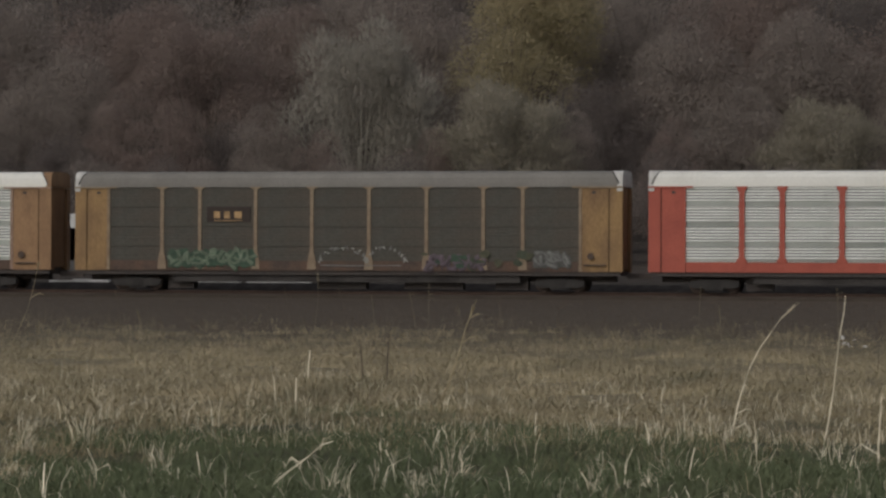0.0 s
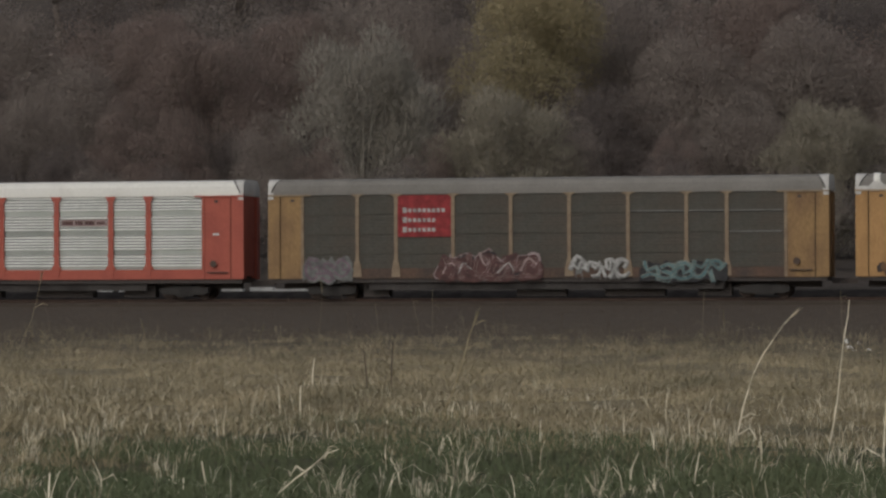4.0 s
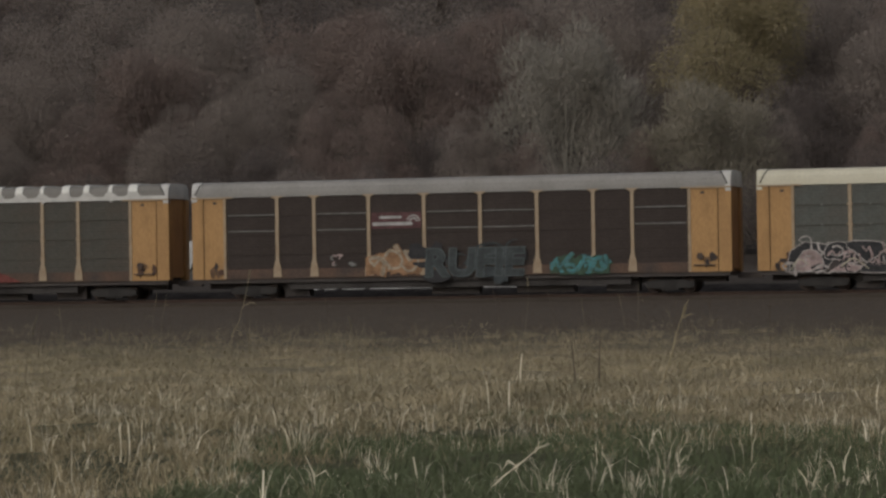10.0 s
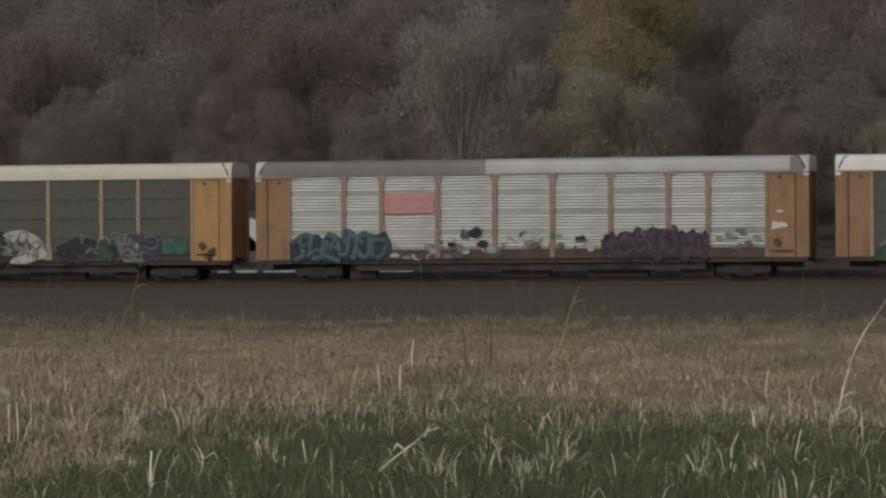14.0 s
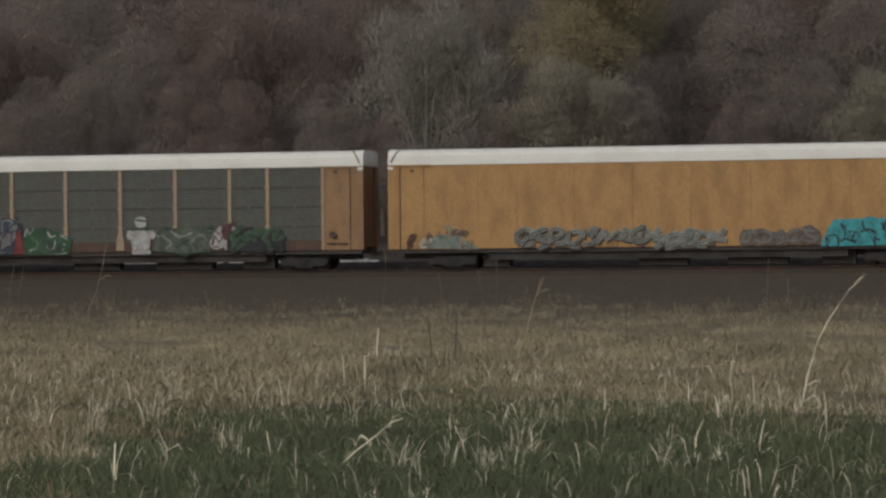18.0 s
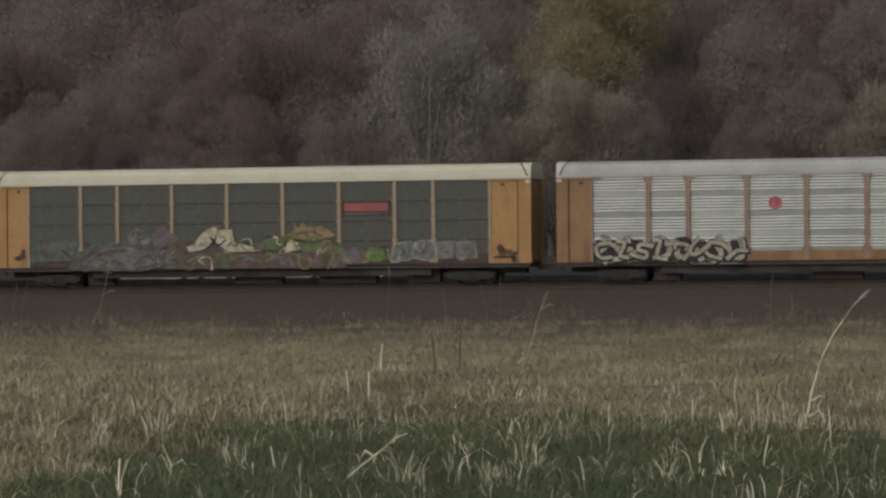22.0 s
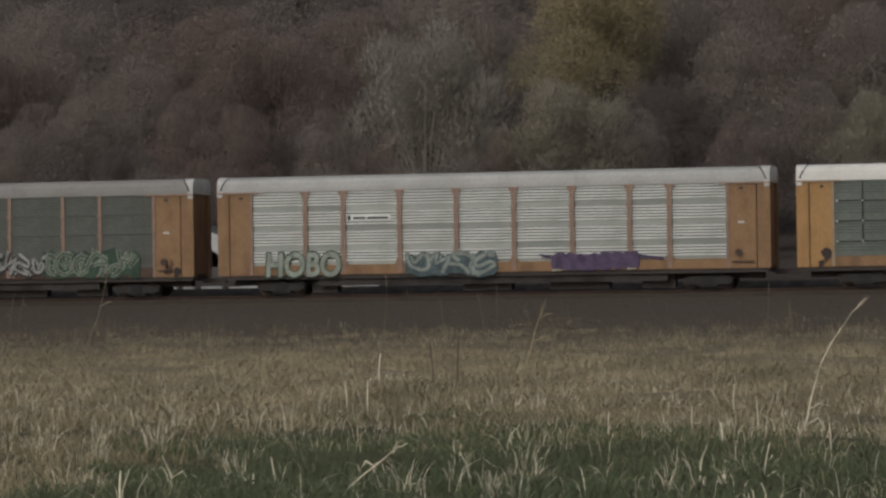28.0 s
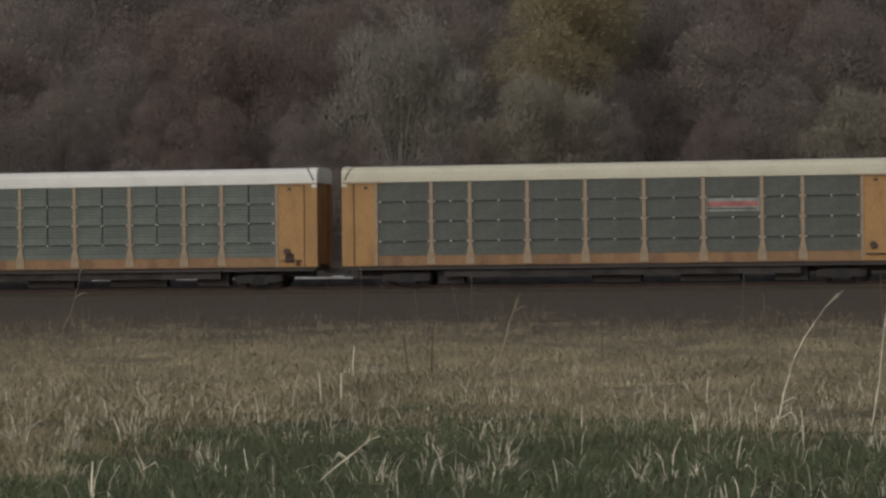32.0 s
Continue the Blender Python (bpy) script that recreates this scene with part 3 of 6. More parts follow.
tufts("sparse_dry_grass", g, 260, 8, 21, 40, (0.1, 0.32), (0.003, 0.006), (0.3, 1.6), mat_straw, "dry straw clumps in the green grass", spread=0.14,
      keep=lambda cx, cy: patches(cx, cy, 0.35, 9.0) > -0.1)
tufts("bleached_grass", g, 240, 3, 22, 60, (0.2, 0.5), (0.006, 0.012), (0.1, 1.0), mat_pale_straw, "single bleached straw blades", spread=0.1, droop=0.7)
x, y = wedge(g, 40000, 20, 56)
m = (x / y + patches(x, y, 0.5, 4.0) * 0.05 < -0.305 - 0.004 * np.clip(33 - y, 0, 12)) | (y + patches(x, y, 0.3, 6.0) * 6 > 34)
x, y = x[m], y[m]
blades("matted_straw", x, y, g.uniform(0.05, 0.2, len(x)), g.uniform(0.005, 0.011, len(x)), g.uniform(0.5, 1.8, len(x)), mat_straw, g, "short matted straw under the taller clumps", 0.5)
x, y = wedge(g, 120000, 40, 120)
m = (y < 80) | (g.uniform(0, 1, len(x)) < np.interp(y + 12 * patches(x, y, 0.2, 7.0), [74, 116], [1, 0]) ** 2)
x, y = x[m], y[m]
blades("dead_grass", x, y, g.uniform(0.05, 0.24, len(x)) * np.interp(patches(x, y, 0.2, 5.0), [-0.5, 0.5], [0.3, 2.2]), g.uniform(0.006, 0.016, len(x)), g.uniform(0.5, 1.9, len(x)), mat_far_straw, g, "weathered matted grass of the far meadow", 0.5)
tufts("dead_grass_clumps", g, 420, 16, 50, 104, (0.12, 0.45), (0.005, 0.012), (0.2, 1.1), mat_far_straw, "clumps of weathered grass in the far meadow", spread=0.35)
mat_fringe = material("dull_brown_grass", (0.2, 0.167, 0.112), 0.9, vary=0.3, scale=0.16, fine=1.0, spread=0.1, second=(0.12, 0.106, 0.072), patch=0.5)
tufts("meadow_fringe", g, 750, 13, 80, 116, (0.2, 0.65), (0.004, 0.009), (0.1, 0.7), mat_fringe, "dull feathery grass at the far edge of the meadow", spread=0.5,
      keep=lambda cx, cy: patches(cx, cy, 0.12, 8.0) * 12 + g.uniform(0, 1, len(cx)) * 26 < 116 - cy)
tufts("mid_meadow_clumps", g, 330, 12, 44, 78, (0.15, 0.5), (0.004, 0.009), (0.2, 1.0), mat_fringe, "dull brown grass clumps in the dry meadow", spread=0.4)
x, y = wedge(g, 5000, 86, 150)
blades("weeds", x, y, g.uniform(0.04, 0.22, len(x)), g.uniform(0.008, 0.02, len(x)), g.uniform(0.1, 0.8, len(x)), mat_weed, g, "sparse dark weeds on the bank")


def arched(name, rng, cx, cy, each, tall, wide, bend, mat, label, spread=0.12):
    """Tufts of broad dead blades that rise, arch over and hang, six pieces to a blade."""
    n = len(cx)
    size = rng.uniform(0.6, 1.3, n)
    pick = np.repeat(np.arange(n), each)
    k = len(pick)
    b = rng.uniform(0, 2 * np.pi, k)
    r = spread * rng.uniform(0, 1, k) * size[pick]
    px, py = cx[pick] + np.cos(b) * r, cy[pick] + np.sin(b) * r
    b = b + rng.normal(0, 0.4, k)
    h, w = rng.uniform(*tall, k) * size[pick], rng.uniform(*wide, k)
    last, first = rng.uniform(*bend, k), rng.uniform(0.02, 0.3, k)
    way = np.stack([np.cos(b), np.sin(b), 0 * b], 1)
    a = b + np.pi / 2 + rng.normal(0, 0.5, k)
    side = np.stack([np.cos(a), np.sin(a), 0 * a], 1) * w[:, None] / 2
    p = np.stack([px, py, height(px, py) - 0.02], 1)
    rows, steps_up = [], 6
    for i in range(steps_up + 1):
        f = i / steps_up
        s = side * (1 - 0.75 * f ** 2)
        rows += [p - s, p + s]
        turn = first + (last - first) * f ** 2.2
        p = p + (way * np.sin(turn)[:, None] + np.array([0, 0, 1]) * np.cos(turn)[:, None]) * (h / steps_up)[:, None]
    v = np.stack(rows, 1)
    m = 2 * (steps_up + 1)
    quad = np.concatenate([[2 * i, 2 * i + 1, 2 * i + 3, 2 * i + 2] for i in range(steps_up)])
    me = bpy.data.meshes.new(name)
    me.vertices.add(k * m)
    me.vertices.foreach_set("co", np.ascontiguousarray(v, np.float32).ravel())
    loops = (np.arange(k)[:, None] * m + quad[None]).ravel()
    me.loops.add(len(loops))
    me.loops.foreach_set("vertex_index", loops.astype(np.int32))
    me.polygons.add(len(loops) // 4)
    me.polygons.foreach_set("loop_start", (np.arange(len(loops) // 4) * 4).astype(np.int32))
    me.materials.append(mat)
    me.update(calc_edges=True)
    return tagged(new(name, me), label, "grass", kind="stuff")


ar = np.random.default_rng(17)
x, y = wedge(ar, 1500, 34, 58)
m = patches(x, y, 0.35, 12.0) + ar.uniform(-0.2, 0.2, len(x)) > -0.12
arched("arched_straw", ar, x[m], y[m], 6, (0.07, 0.27), (0.005, 0.011), (0.6, 3.0), mat_pale_straw, "tufts of broad bleached blades that arch over", 0.14)
x, y = wedge(ar, 560, 22, 36)
m = patches(x, y, 0.4, 13.0) > -0.05
arched("arched_straw", ar, x[m], y[m], 5, (0.07, 0.27), (0.004, 0.008), (1.0, 3.0), mat_pale_straw, "scattered bleached blades arching out of the green grass", 0.1)
x, y = wedge(ar, 70, 25.5, 29.5)
m = patches(x, y, 0.5, 15.0) > -0.1
arched("wisp_tuft", ar, x[m], y[m], 14, (0.06, 0.22), (0.004, 0.009), (1.0, 3.0), mat_pale_straw, "small tufts of bleached curled wisps in the green grass", 0.13)
# large single tufts: place, spread
for cx, cy, sp, many in ((-10.75, 31.5, 0.24, 60), (-10.6, 33.0, 0.2, 40), (-9.6, 27.2, 0.14, 24), (-8.7, 27.4, 0.1, 14), (-6.6, 27.0, 0.16, 30), (-5.85, 27.0, 0.12, 26), (-4.0, 27.4, 0.12, 20), (-12.2, 36, 0.25, 40), (-2.7, 30.5, 0.2, 30), (-11.9, 33.0, 0.25, 40), (-6.15, 30, 0.28, 55), (-6.5, 31.5, 0.2, 30)):
    arched("straw_tuft", ar, np.array([cx]), np.array([cy]), many, (0.12, 0.42), (0.005, 0.01), (1.2, 3.1), mat_pale_straw, "large tuft of bleached dead grass arching outwards", sp)


def stalk(name, label, x, y, bends, r0, mat, leaves=0, plume=0.0, seed=0):
    """A standing dead stem that leans as its bends (sideways, up) say, with a few leaves and a plume."""
    rs = random.Random(seed)
    top = tagged(new(name), label, "reed", group="dead stems standing in the meadow")
    top.matrix_basis = pose(x, y, float(height(x, y)) - 0.05)
    pts = [(0.0, 0.0, 0.0)] + [(a, rs.uniform(-0.05, 0.05), h) for a, h in bends]
    s = Shape()
    for i in range(len(pts) - 1):
        k = i / max(1, len(pts) - 1)
        tube(s, pts[i], pts[i + 1], r0 * (1 - 0.5 * k), r0 * (1 - 0.5 * (k + 1 / (len(pts) - 1))), 6)
    part("stem", s, mat, top)
    for i in range(leaves):
        k = rs.randrange(1, len(pts))
        p, d = Vector(pts[k - 1]).lerp(Vector(pts[k]), rs.random()), rs.choice((-1, 1))
        ln = rs.uniform(0.12, 0.3)
        l = Shape()
        a, b = p + Vector((d * ln * 0.6, 0.02, ln * 0.35)), p + Vector((d * ln, 0.04, rs.uniform(-0.15, 0.1)))
        tube(l, p, a, 0.006, 0.009, 4)
        tube(l, a, b, 0.009, 0.001, 4)
        part("leaf", l, mat, top)
    if plume:
        l = Shape()
        p, q = Vector(pts[-2]), Vector(pts[-1])
        for i in range(26):
            b = p.lerp(q, 0.5 + 0.5 * rs.random())
            tube(l, b, b + (q - p).normalized() * plume * rs.uniform(0.3, 1) + Vector((rs.uniform(-1, 1), rs.uniform(-1, 1), rs.uniform(-0.5, 0.5))) * plume * 0.25, 0.005, 0.001, 3)
        tagged(part("plume", l, mat, top), kind="stuff")
    return top


TALL = "tall dead reed stem leaning over the meadow grass"
stalk("reed_stem", TALL, -4.9, 40, [(0.06, 0.19), (0.11, 0.46), (0.17, 0.66), (0.24, 0.86), (0.36, 1.1), (0.48, 1.27), (0.61, 1.46), (0.74, 1.58)], 0.0095, mat_pale_straw, 2, 0.12, 1)
stalk("reed_stem", "tall thin dead reed stem above the meadow grass", -3.77, 40, [(0.06, 0.34), (0.1, 0.6), (0.14, 0.93), (0.18, 1.27), (0.22, 1.53), (0.24, 1.73)], 0.009, mat_pale_straw, 0, 0.0, 2)
stalk("reed_stem", TALL, -9.52, 45, [(0.19, 0.4), (0.33, 0.83), (0.41, 1.13), (0.52, 1.44)], 0.013, mat_straw, 5, 0.15, 3)
stalk("reed_stem", "short bent reed stem in the meadow grass", -5.42, 40, [(0.05, 0.1), (0.16, 0.29), (0.3, 0.52)], 0.008, mat_straw, 2, 0.05, 24)
stalk("reed_stem", "thin grey dead reed stem in the meadow", -20.9, 60, [(0.1, 0.4), (0.23, 0.79), (0.47, 1.32), (0.59, 1.74), (0.69, 2.18)], 0.006, mat_far_straw, 3, 0.1, 4)
stalk("reed_stem", "thin grey dead reed stem in the meadow", -17.55, 70, [(0.06, 0.66), (0.15, 1.26), (0.18, 1.62), (0.17, 2.0)], 0.006, mat_fringe, 3, 0.2, 5)
stalk("weed_stem", "short bleached broken stem in the meadow", -13.81, 55, [(0.0, 0.4), (0.03, 0.66)], 0.018, mat_pale_straw, 0, 0, 6)
stalk("weed_stem", "short bleached broken stem in the meadow", -12.01, 46, [(0.0, 0.2), (-0.02, 0.5)], 0.013, mat_pale_straw, 1, 0, 7)
stalk("weed_stem", "short bleached broken stem in the meadow", -11.46, 45, [(0.0, 0.2), (-0.01, 0.52)], 0.016, mat_pale_straw, 1, 0, 8)
stalk("weed_stem", "short bleached broken stem in the green grass", -8.27, 29, [(0.02, 0.15), (-0.01, 0.34)], 0.011, mat_pale_straw, 0, 0, 9)
stalk("reed_stem", "bent bleached reed lying over the green grass", -7.14, 27, [(0.08, 0.14), (0.2, 0.24), (0.36, 0.36), (0.5, 0.47), (0.58, 0.5)], 0.007, mat_pale_straw, 2, 0, 10)
stalk("weed_stem", "dark dead weed stem in the meadow", -12.17, 52, [(0.0, 0.4), (-0.05, 0.85)], 0.016, mat_weed, 2, 0.1, 11)
stalk("weed_stem", "dark dead weed stem in the meadow", -13.13, 58, [(0.0, 0.4), (0.02, 0.85)], 0.02, mat_weed, 2, 0.1, 12)
stalk("reed_stem", "thin bleached reed stem in the meadow", -2.58, 33, [(0.0, 0.3), (0.02, 0.72)], 0.01, mat_pale_straw, 2, 0.1, 13)
stalk("weed_stem", "short bleached broken stem in the green grass", -3.76, 28, [(0.02, 0.15), (0.05, 0.33)], 0.008, mat_pale_straw, 1, 0, 14)
stalk("weed_stem", "short bleached broken stem in the green grass", -8.61, 27, [(0.02, 0.15), (-0.03, 0.32)], 0.008, mat_pale_straw, 2, 0, 15)
thin = random.Random(21)
for i in range(34):
    yy = thin.uniform(58, 110)
    xx = yy * thin.uniform(-0.45, -0.05)
    hh = thin.uniform(0.7, 1.6)
    aa = thin.uniform(-0.25, 0.25)
    stalk("weed_stem", "thin grey dead weed stem in the far meadow", xx, yy, [(aa * 0.3, hh * 0.5), (aa, hh)], 0.009, mat_weed if thin.random() < 0.35 else mat_fringe, 3, 0.12, i)

mat_litter = material("white_plastic_litter", (0.7, 0.68, 0.64), 0.5, vary=0.15)
lit = random.Random(8)
for dx, yy in ((-0.36, 97.0), (-0.2, 99.0), (0.12, 92.5), (0.33, 91.5), (0.78, 91.0)):
    xx = -8.3 + dx
    w, h2 = lit.uniform(0.05, 0.11), lit.uniform(0.03, 0.08)
    outline = [(w * math.cos(a) * lit.uniform(0.6, 1.1), h2 * (1 + math.sin(a)) * lit.uniform(0.7, 1.1)) for a in (math.tau * i / 9 for i in range(9))]
    ob = new("litter", Shape().plate(outline, -0.04, 0.05).mesh("litter", [mat_litter]))
    ob.matrix_basis = pose(xx, yy, float(height(xx, yy)), 0, 0, lit.uniform(-30, 30))
    tagged(ob, "crumpled piece of white plastic litter on the ground", "litter", group="litter")

# ======== the train ========
LONG, WIDE, PITCH = 27.3, 3.05, 28.55
POSTS = (1.78, 4.46, 6.38, 9.20, 12.03, 14.88, 17.73, 20.53, 22.46, 25.20)
TOP, SILL = 5.04, 1.46           # upper and lower edge of the side sheets
ROOF = [(0.0, 5.06), (0.0, 5.25), (0.03, 5.5), (0.1, 5.66), (0.25, 5.77), (0.6, 5.82), (1.525, 5.84)]
ROOF = ROOF + [(WIDE - a, b) for a, b in ROOF[-2::-1]]
SHARED = {}
WHEELS = []


ROWS_UP = ((SILL, 0.70), (SILL + 0.70, 0.96), (SILL + 1.66, 0.96), (SILL + 2.62, 0.96))     # foot and height of the four sheets


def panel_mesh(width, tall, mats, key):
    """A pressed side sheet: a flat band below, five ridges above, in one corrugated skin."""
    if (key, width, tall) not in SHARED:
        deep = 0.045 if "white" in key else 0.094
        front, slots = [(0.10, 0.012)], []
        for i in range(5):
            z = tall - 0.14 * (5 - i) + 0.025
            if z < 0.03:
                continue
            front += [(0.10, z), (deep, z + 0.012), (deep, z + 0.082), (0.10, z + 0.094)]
            # slot 1, the recesses, takes a darker colour that carries their shade
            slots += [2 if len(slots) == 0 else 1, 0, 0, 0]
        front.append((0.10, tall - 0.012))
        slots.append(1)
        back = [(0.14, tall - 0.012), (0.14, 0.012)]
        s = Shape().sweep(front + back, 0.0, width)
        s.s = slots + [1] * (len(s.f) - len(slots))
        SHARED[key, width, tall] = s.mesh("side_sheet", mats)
    return SHARED[key, width, tall]


def post_mesh(mat, wide, key, top_cap):
    if ("post", key) not in SHARED:
        s = Shape()
        a = wide / 2
        s.box(-a, a, -0.02, 0.1, 1.05, TOP + 0.02)
        if "white" in key[0]:
            for z, k in ((SILL - 0.02, 1), (TOP + 0.02, -1)):
                s.plate([(-a - 0.16, z), (a + 0.16, z), (a, z + 0.3 * k), (-a, z + 0.3 * k)][::k], -0.035, -0.02)
        else:
            s.plate([(-a - 0.13, 1.05), (a + 0.13, 1.05), (a + 0.11, 1.5), (a, 1.95), (-a, 1.95), (-a - 0.11, 1.5)], -0.035, -0.02)
        if top_cap:
            s.plate([(-a, TOP - 0.12), (a, TOP - 0.12), (a + 0.2, TOP - 0.02), (a + 0.2, TOP + 0.03), (-a - 0.2, TOP + 0.03), (-a - 0.2, TOP - 0.02)], -0.035, -0.02)
        else:
            for z, tall in ROWS_UP[1:]:
                s.plate([(-a - 0.05, z - 0.05), (a + 0.05, z - 0.05), (a + 0.05, z + 0.05), (-a - 0.05, z + 0.05)], -0.035, -0.02)
        SHARED["post", key] = s.mesh("post", [mat])
    return SHARED["post", key]


def truck_meshes():
    if "truck" not in SHARED:
        s = Shape()
        for y in (0.42, WIDE - 0.42):
            s.plate([(-1.2, 0.30), (-0.95, 0.22), (-0.5, 0.22), (-0.35, 0.12), (0.35, 0.12), (0.5, 0.22), (0.95, 0.22), (1.2, 0.30), (1.2, 0.52), (0.6, 0.62), (-0.6, 0.62), (-1.2, 0.52)], y - 0.09, y + 0.09)
            for k in range(-2, 3):
                s.box(k * 0.12 - 0.045, k * 0.12 + 0.045, y - 0.13, y + 0.13, 0.2, 0.5)
        s.box(-0.25, 0.25, 0.4, WIDE - 0.4, 0.35, 0.66)
        SHARED["truck"] = s.mesh("truck", [mat_truck])
        w = Shape()
        for y in (WIDE / 2 - 0.75, WIDE / 2 + 0.75):
            w.disc(0, y - 0.07, y + 0.07, 0, 0.36, 20)
        w.disc(0, 0.42, WIDE - 0.42, 0, 0.08, 10)
        SHARED["wheelset"] = w.mesh("wheelset", [mat_wheel])
    return SHARED["truck"], SHARED["wheelset"]


def autorack(number, label, roof, cap, ends, post, sheets, key, sill, wide_post=0.17, top_cap=True, tabs=False, plain=False):
    """A covered two- or three-level wagon for motor cars; its near left roof corner is its origin."""
    car = tagged(new("autorack_wagon"), label, "railway wagon", group="wagons of the train")
    car.matrix_basis = pose((number - 3) * PITCH + train_place(0), SIDE, RAIL)
    # roof: arched sheet, slanted end caps with a dark curved seam
    part("roof", Shape().sweep(ROOF, 0.06, LONG - 0.06), roof, car)
    for face in (1, -1):
        ring, seam = Shape(), Shape()
        a = [(0.0 if face == 1 else LONG, y, z + 0.015) for y, z in ROOF]
        edge = [0.12 + 0.42 * max(0.0, (z - 5.06) / 0.78) ** 1.6 for y, z in ROOF]
        far = [(e if face == 1 else LONG - e, y - 0.012 * (y < 1.5) + 0.012 * (y > 1.5), z + 0.015) for e, (y, z) in zip(edge, ROOF)]
        band = [(x + 0.07 * face, y, z - 0.006) for x, y, z in far]
        n = len(ROOF)
        ring.add(a + far, [(i, i + 1, i + 1 + n, i + n) for i in range(n - 1)] + [tuple(range(n))])
        seam.add(far + band, [(i, i + 1, i + 1 + n, i + n) for i in range(n - 1)])
        part("roof_end", ring, cap, car)
        part("roof_seam", seam, mat_gap, car)
        b0 = 0.0 if face == 1 else LONG - 0.26
        part("corner_bracket", Shape().box(b0, b0 + 0.26, -0.035, 0.3, TOP - 0.2, TOP + 0.12), cap, car)
    part("eave", Shape().box(0.05, LONG - 0.05, -0.02, 0.1, TOP, TOP + (0.2 if tabs else 0.06)), mat_capwhite if tabs else roof, car)
    if tabs:
        for i in range(21):
            x = 0.85 + i * 1.22
            w = 0.3 + 0.1 * math.sin(i * 2.3)
            part("roof_batten", Shape().sweep([(a - 0.03 if a < 1.5 else a + 0.03, b + 0.05) for a, b in ROOF[1:-1]], x + 0.08 * math.sin(i * 3.7), x + w), mat_roofwhite, car)
            tear = Shape().plate([(x - 0.28, TOP + 0.17), (x + 0.62, TOP + 0.17), (x + 0.5, TOP + 0.27 + 0.04 * math.sin(i * 5.1)), (x + w + 0.02, TOP + 0.42), (x, TOP + 0.42), (x - 0.16, TOP + 0.25 + 0.05 * math.sin(i * 1.9))], -0.036, -0.022)
            part("torn_edge", tear, mat_capwhite, car)
            if i % 3 == 1:
                part("torn_edge", Shape().plate([(x + 0.1, TOP + 0.02), (x + 0.34, TOP + 0.02), (x + 0.2, TOP - 0.13)], -0.03, -0.016), mat_capwhite, car)
    # underframe
    part("side_sill", Shape().box(POSTS[0] + 0.02, POSTS[-1] - 0.02, 0.012, 0.16, 0.98, SILL), sill, car)
    part("side_sill", Shape().box(0.15, LONG - 0.15, WIDE - 0.16, WIDE, 0.98, SILL), sill, car)
    part("underframe", Shape().box(0.1, LONG - 0.1, 0.1, WIDE - 0.1, 0.78, 1.02), mat_black, car)
    part("centre_sill", Shape().box(0.5, LONG - 0.5, 1.2, 1.85, 0.5, 0.78), mat_black, car)
    part("side_skirt", Shape().box(5.0, 22.3, 0.25, 0.4, 0.43, 0.78), mat_skirt, car)
    for x0, x1 in ((4.6, 5.9), (12.2, 14.6), (16.5, 19.4), (21.0, 22.6)):
        part("brake_gear", Shape().box(x0, x1, 0.7, 1.4, 0.1, 0.8), mat_black, car)
    part("deck", Shape().box(0.3, LONG - 0.3, 0.16, WIDE - 0.16, 1.02, 1.12), mat_black, car)
    for x in (-0.62, LONG + 0.02):
        part("coupler", Shape().box(x, x + 0.6, 1.38, 1.67, 0.66, 0.92), mat_black, car)
    truck, wheelset = truck_meshes()
    for x in (3.1, LONG - 3.1):
        t = part("truck", truck, None, car, at=pose(x, 0, 0))
        for dx in (-0.865, 0.865):
            WHEELS.append((number, dx, part("wheelset", wheelset, None, t, at=pose(dx, 0, 0.36))))
    # ends: corner post, panel, ladder rungs
    for x0, x1, xs in ((0.0, POSTS[0], 0.58), (POSTS[-1], LONG, LONG - 0.62)):
        a, b = (x0, xs) if x0 == 0 else (xs, x1)
        part("corner_post", Shape().box(a, b, 0.0, 0.55, 0.98, TOP), ends, car)
        c, d = (xs + 0.05, x1) if x0 == 0 else (x0, xs - 0.05)
        part("end_panel", Shape().box(c, d, 0.02, 0.14, 0.98, TOP - 0.05), ends, car)
        part("end_seam", Shape().box(min(xs, xs + 0.05) - (0.05 if x0 else 0), max(xs, xs) + (0.05 if not x0 else 0), 0.1, 0.3, 0.98, TOP), mat_gap, car)
        part("end_rail", Shape().box(x0 - 0.03 if x0 == 0 else x0 - 0.35, x1 + 0.35 if x0 == 0 else x1 + 0.03, -0.05, 0.02, TOP - 0.05, TOP + 0.03), post, car)
        hole = (c + d) / 2
        part("latch", Shape().box(hole - 0.09, hole + 0.09, 0.0, 0.03, TOP - 0.32, TOP - 0.2), mat_black, car)
        part("panel_edge", Shape().box(d - 0.1 if x0 == 0 else c, d if x0 == 0 else c + 0.1, 0.004, 0.03, 1.0, TOP - 0.06), post, car)
        e = 0.12 if x0 == 0 else LONG - 0.2
        part("end_door", Shape().box(e, e + 0.08, 0.55, WIDE - 0.55, 1.12, 5.3), ends, car)
        far0, far1 = (0.0, 0.5) if x0 == 0 else (LONG - 0.5, LONG)
        part("corner_post", Shape().box(far0, far1, WIDE - 0.5, WIDE, 0.98, TOP), ends, car)
    wheel = Shape().disc(25.78, -0.12, -0.08, 1.72, 0.17, 18)
    wheel.box(25.74, 25.82, -0.1, 0.03, 1.68, 1.76)
    part("brake_wheel", wheel, mat_sill, car, "round rusty hand brake wheel")
    part("step", Shape().box(25.45, 26.5, -0.1, 0.05, 1.28, 1.33), mat_black, car)
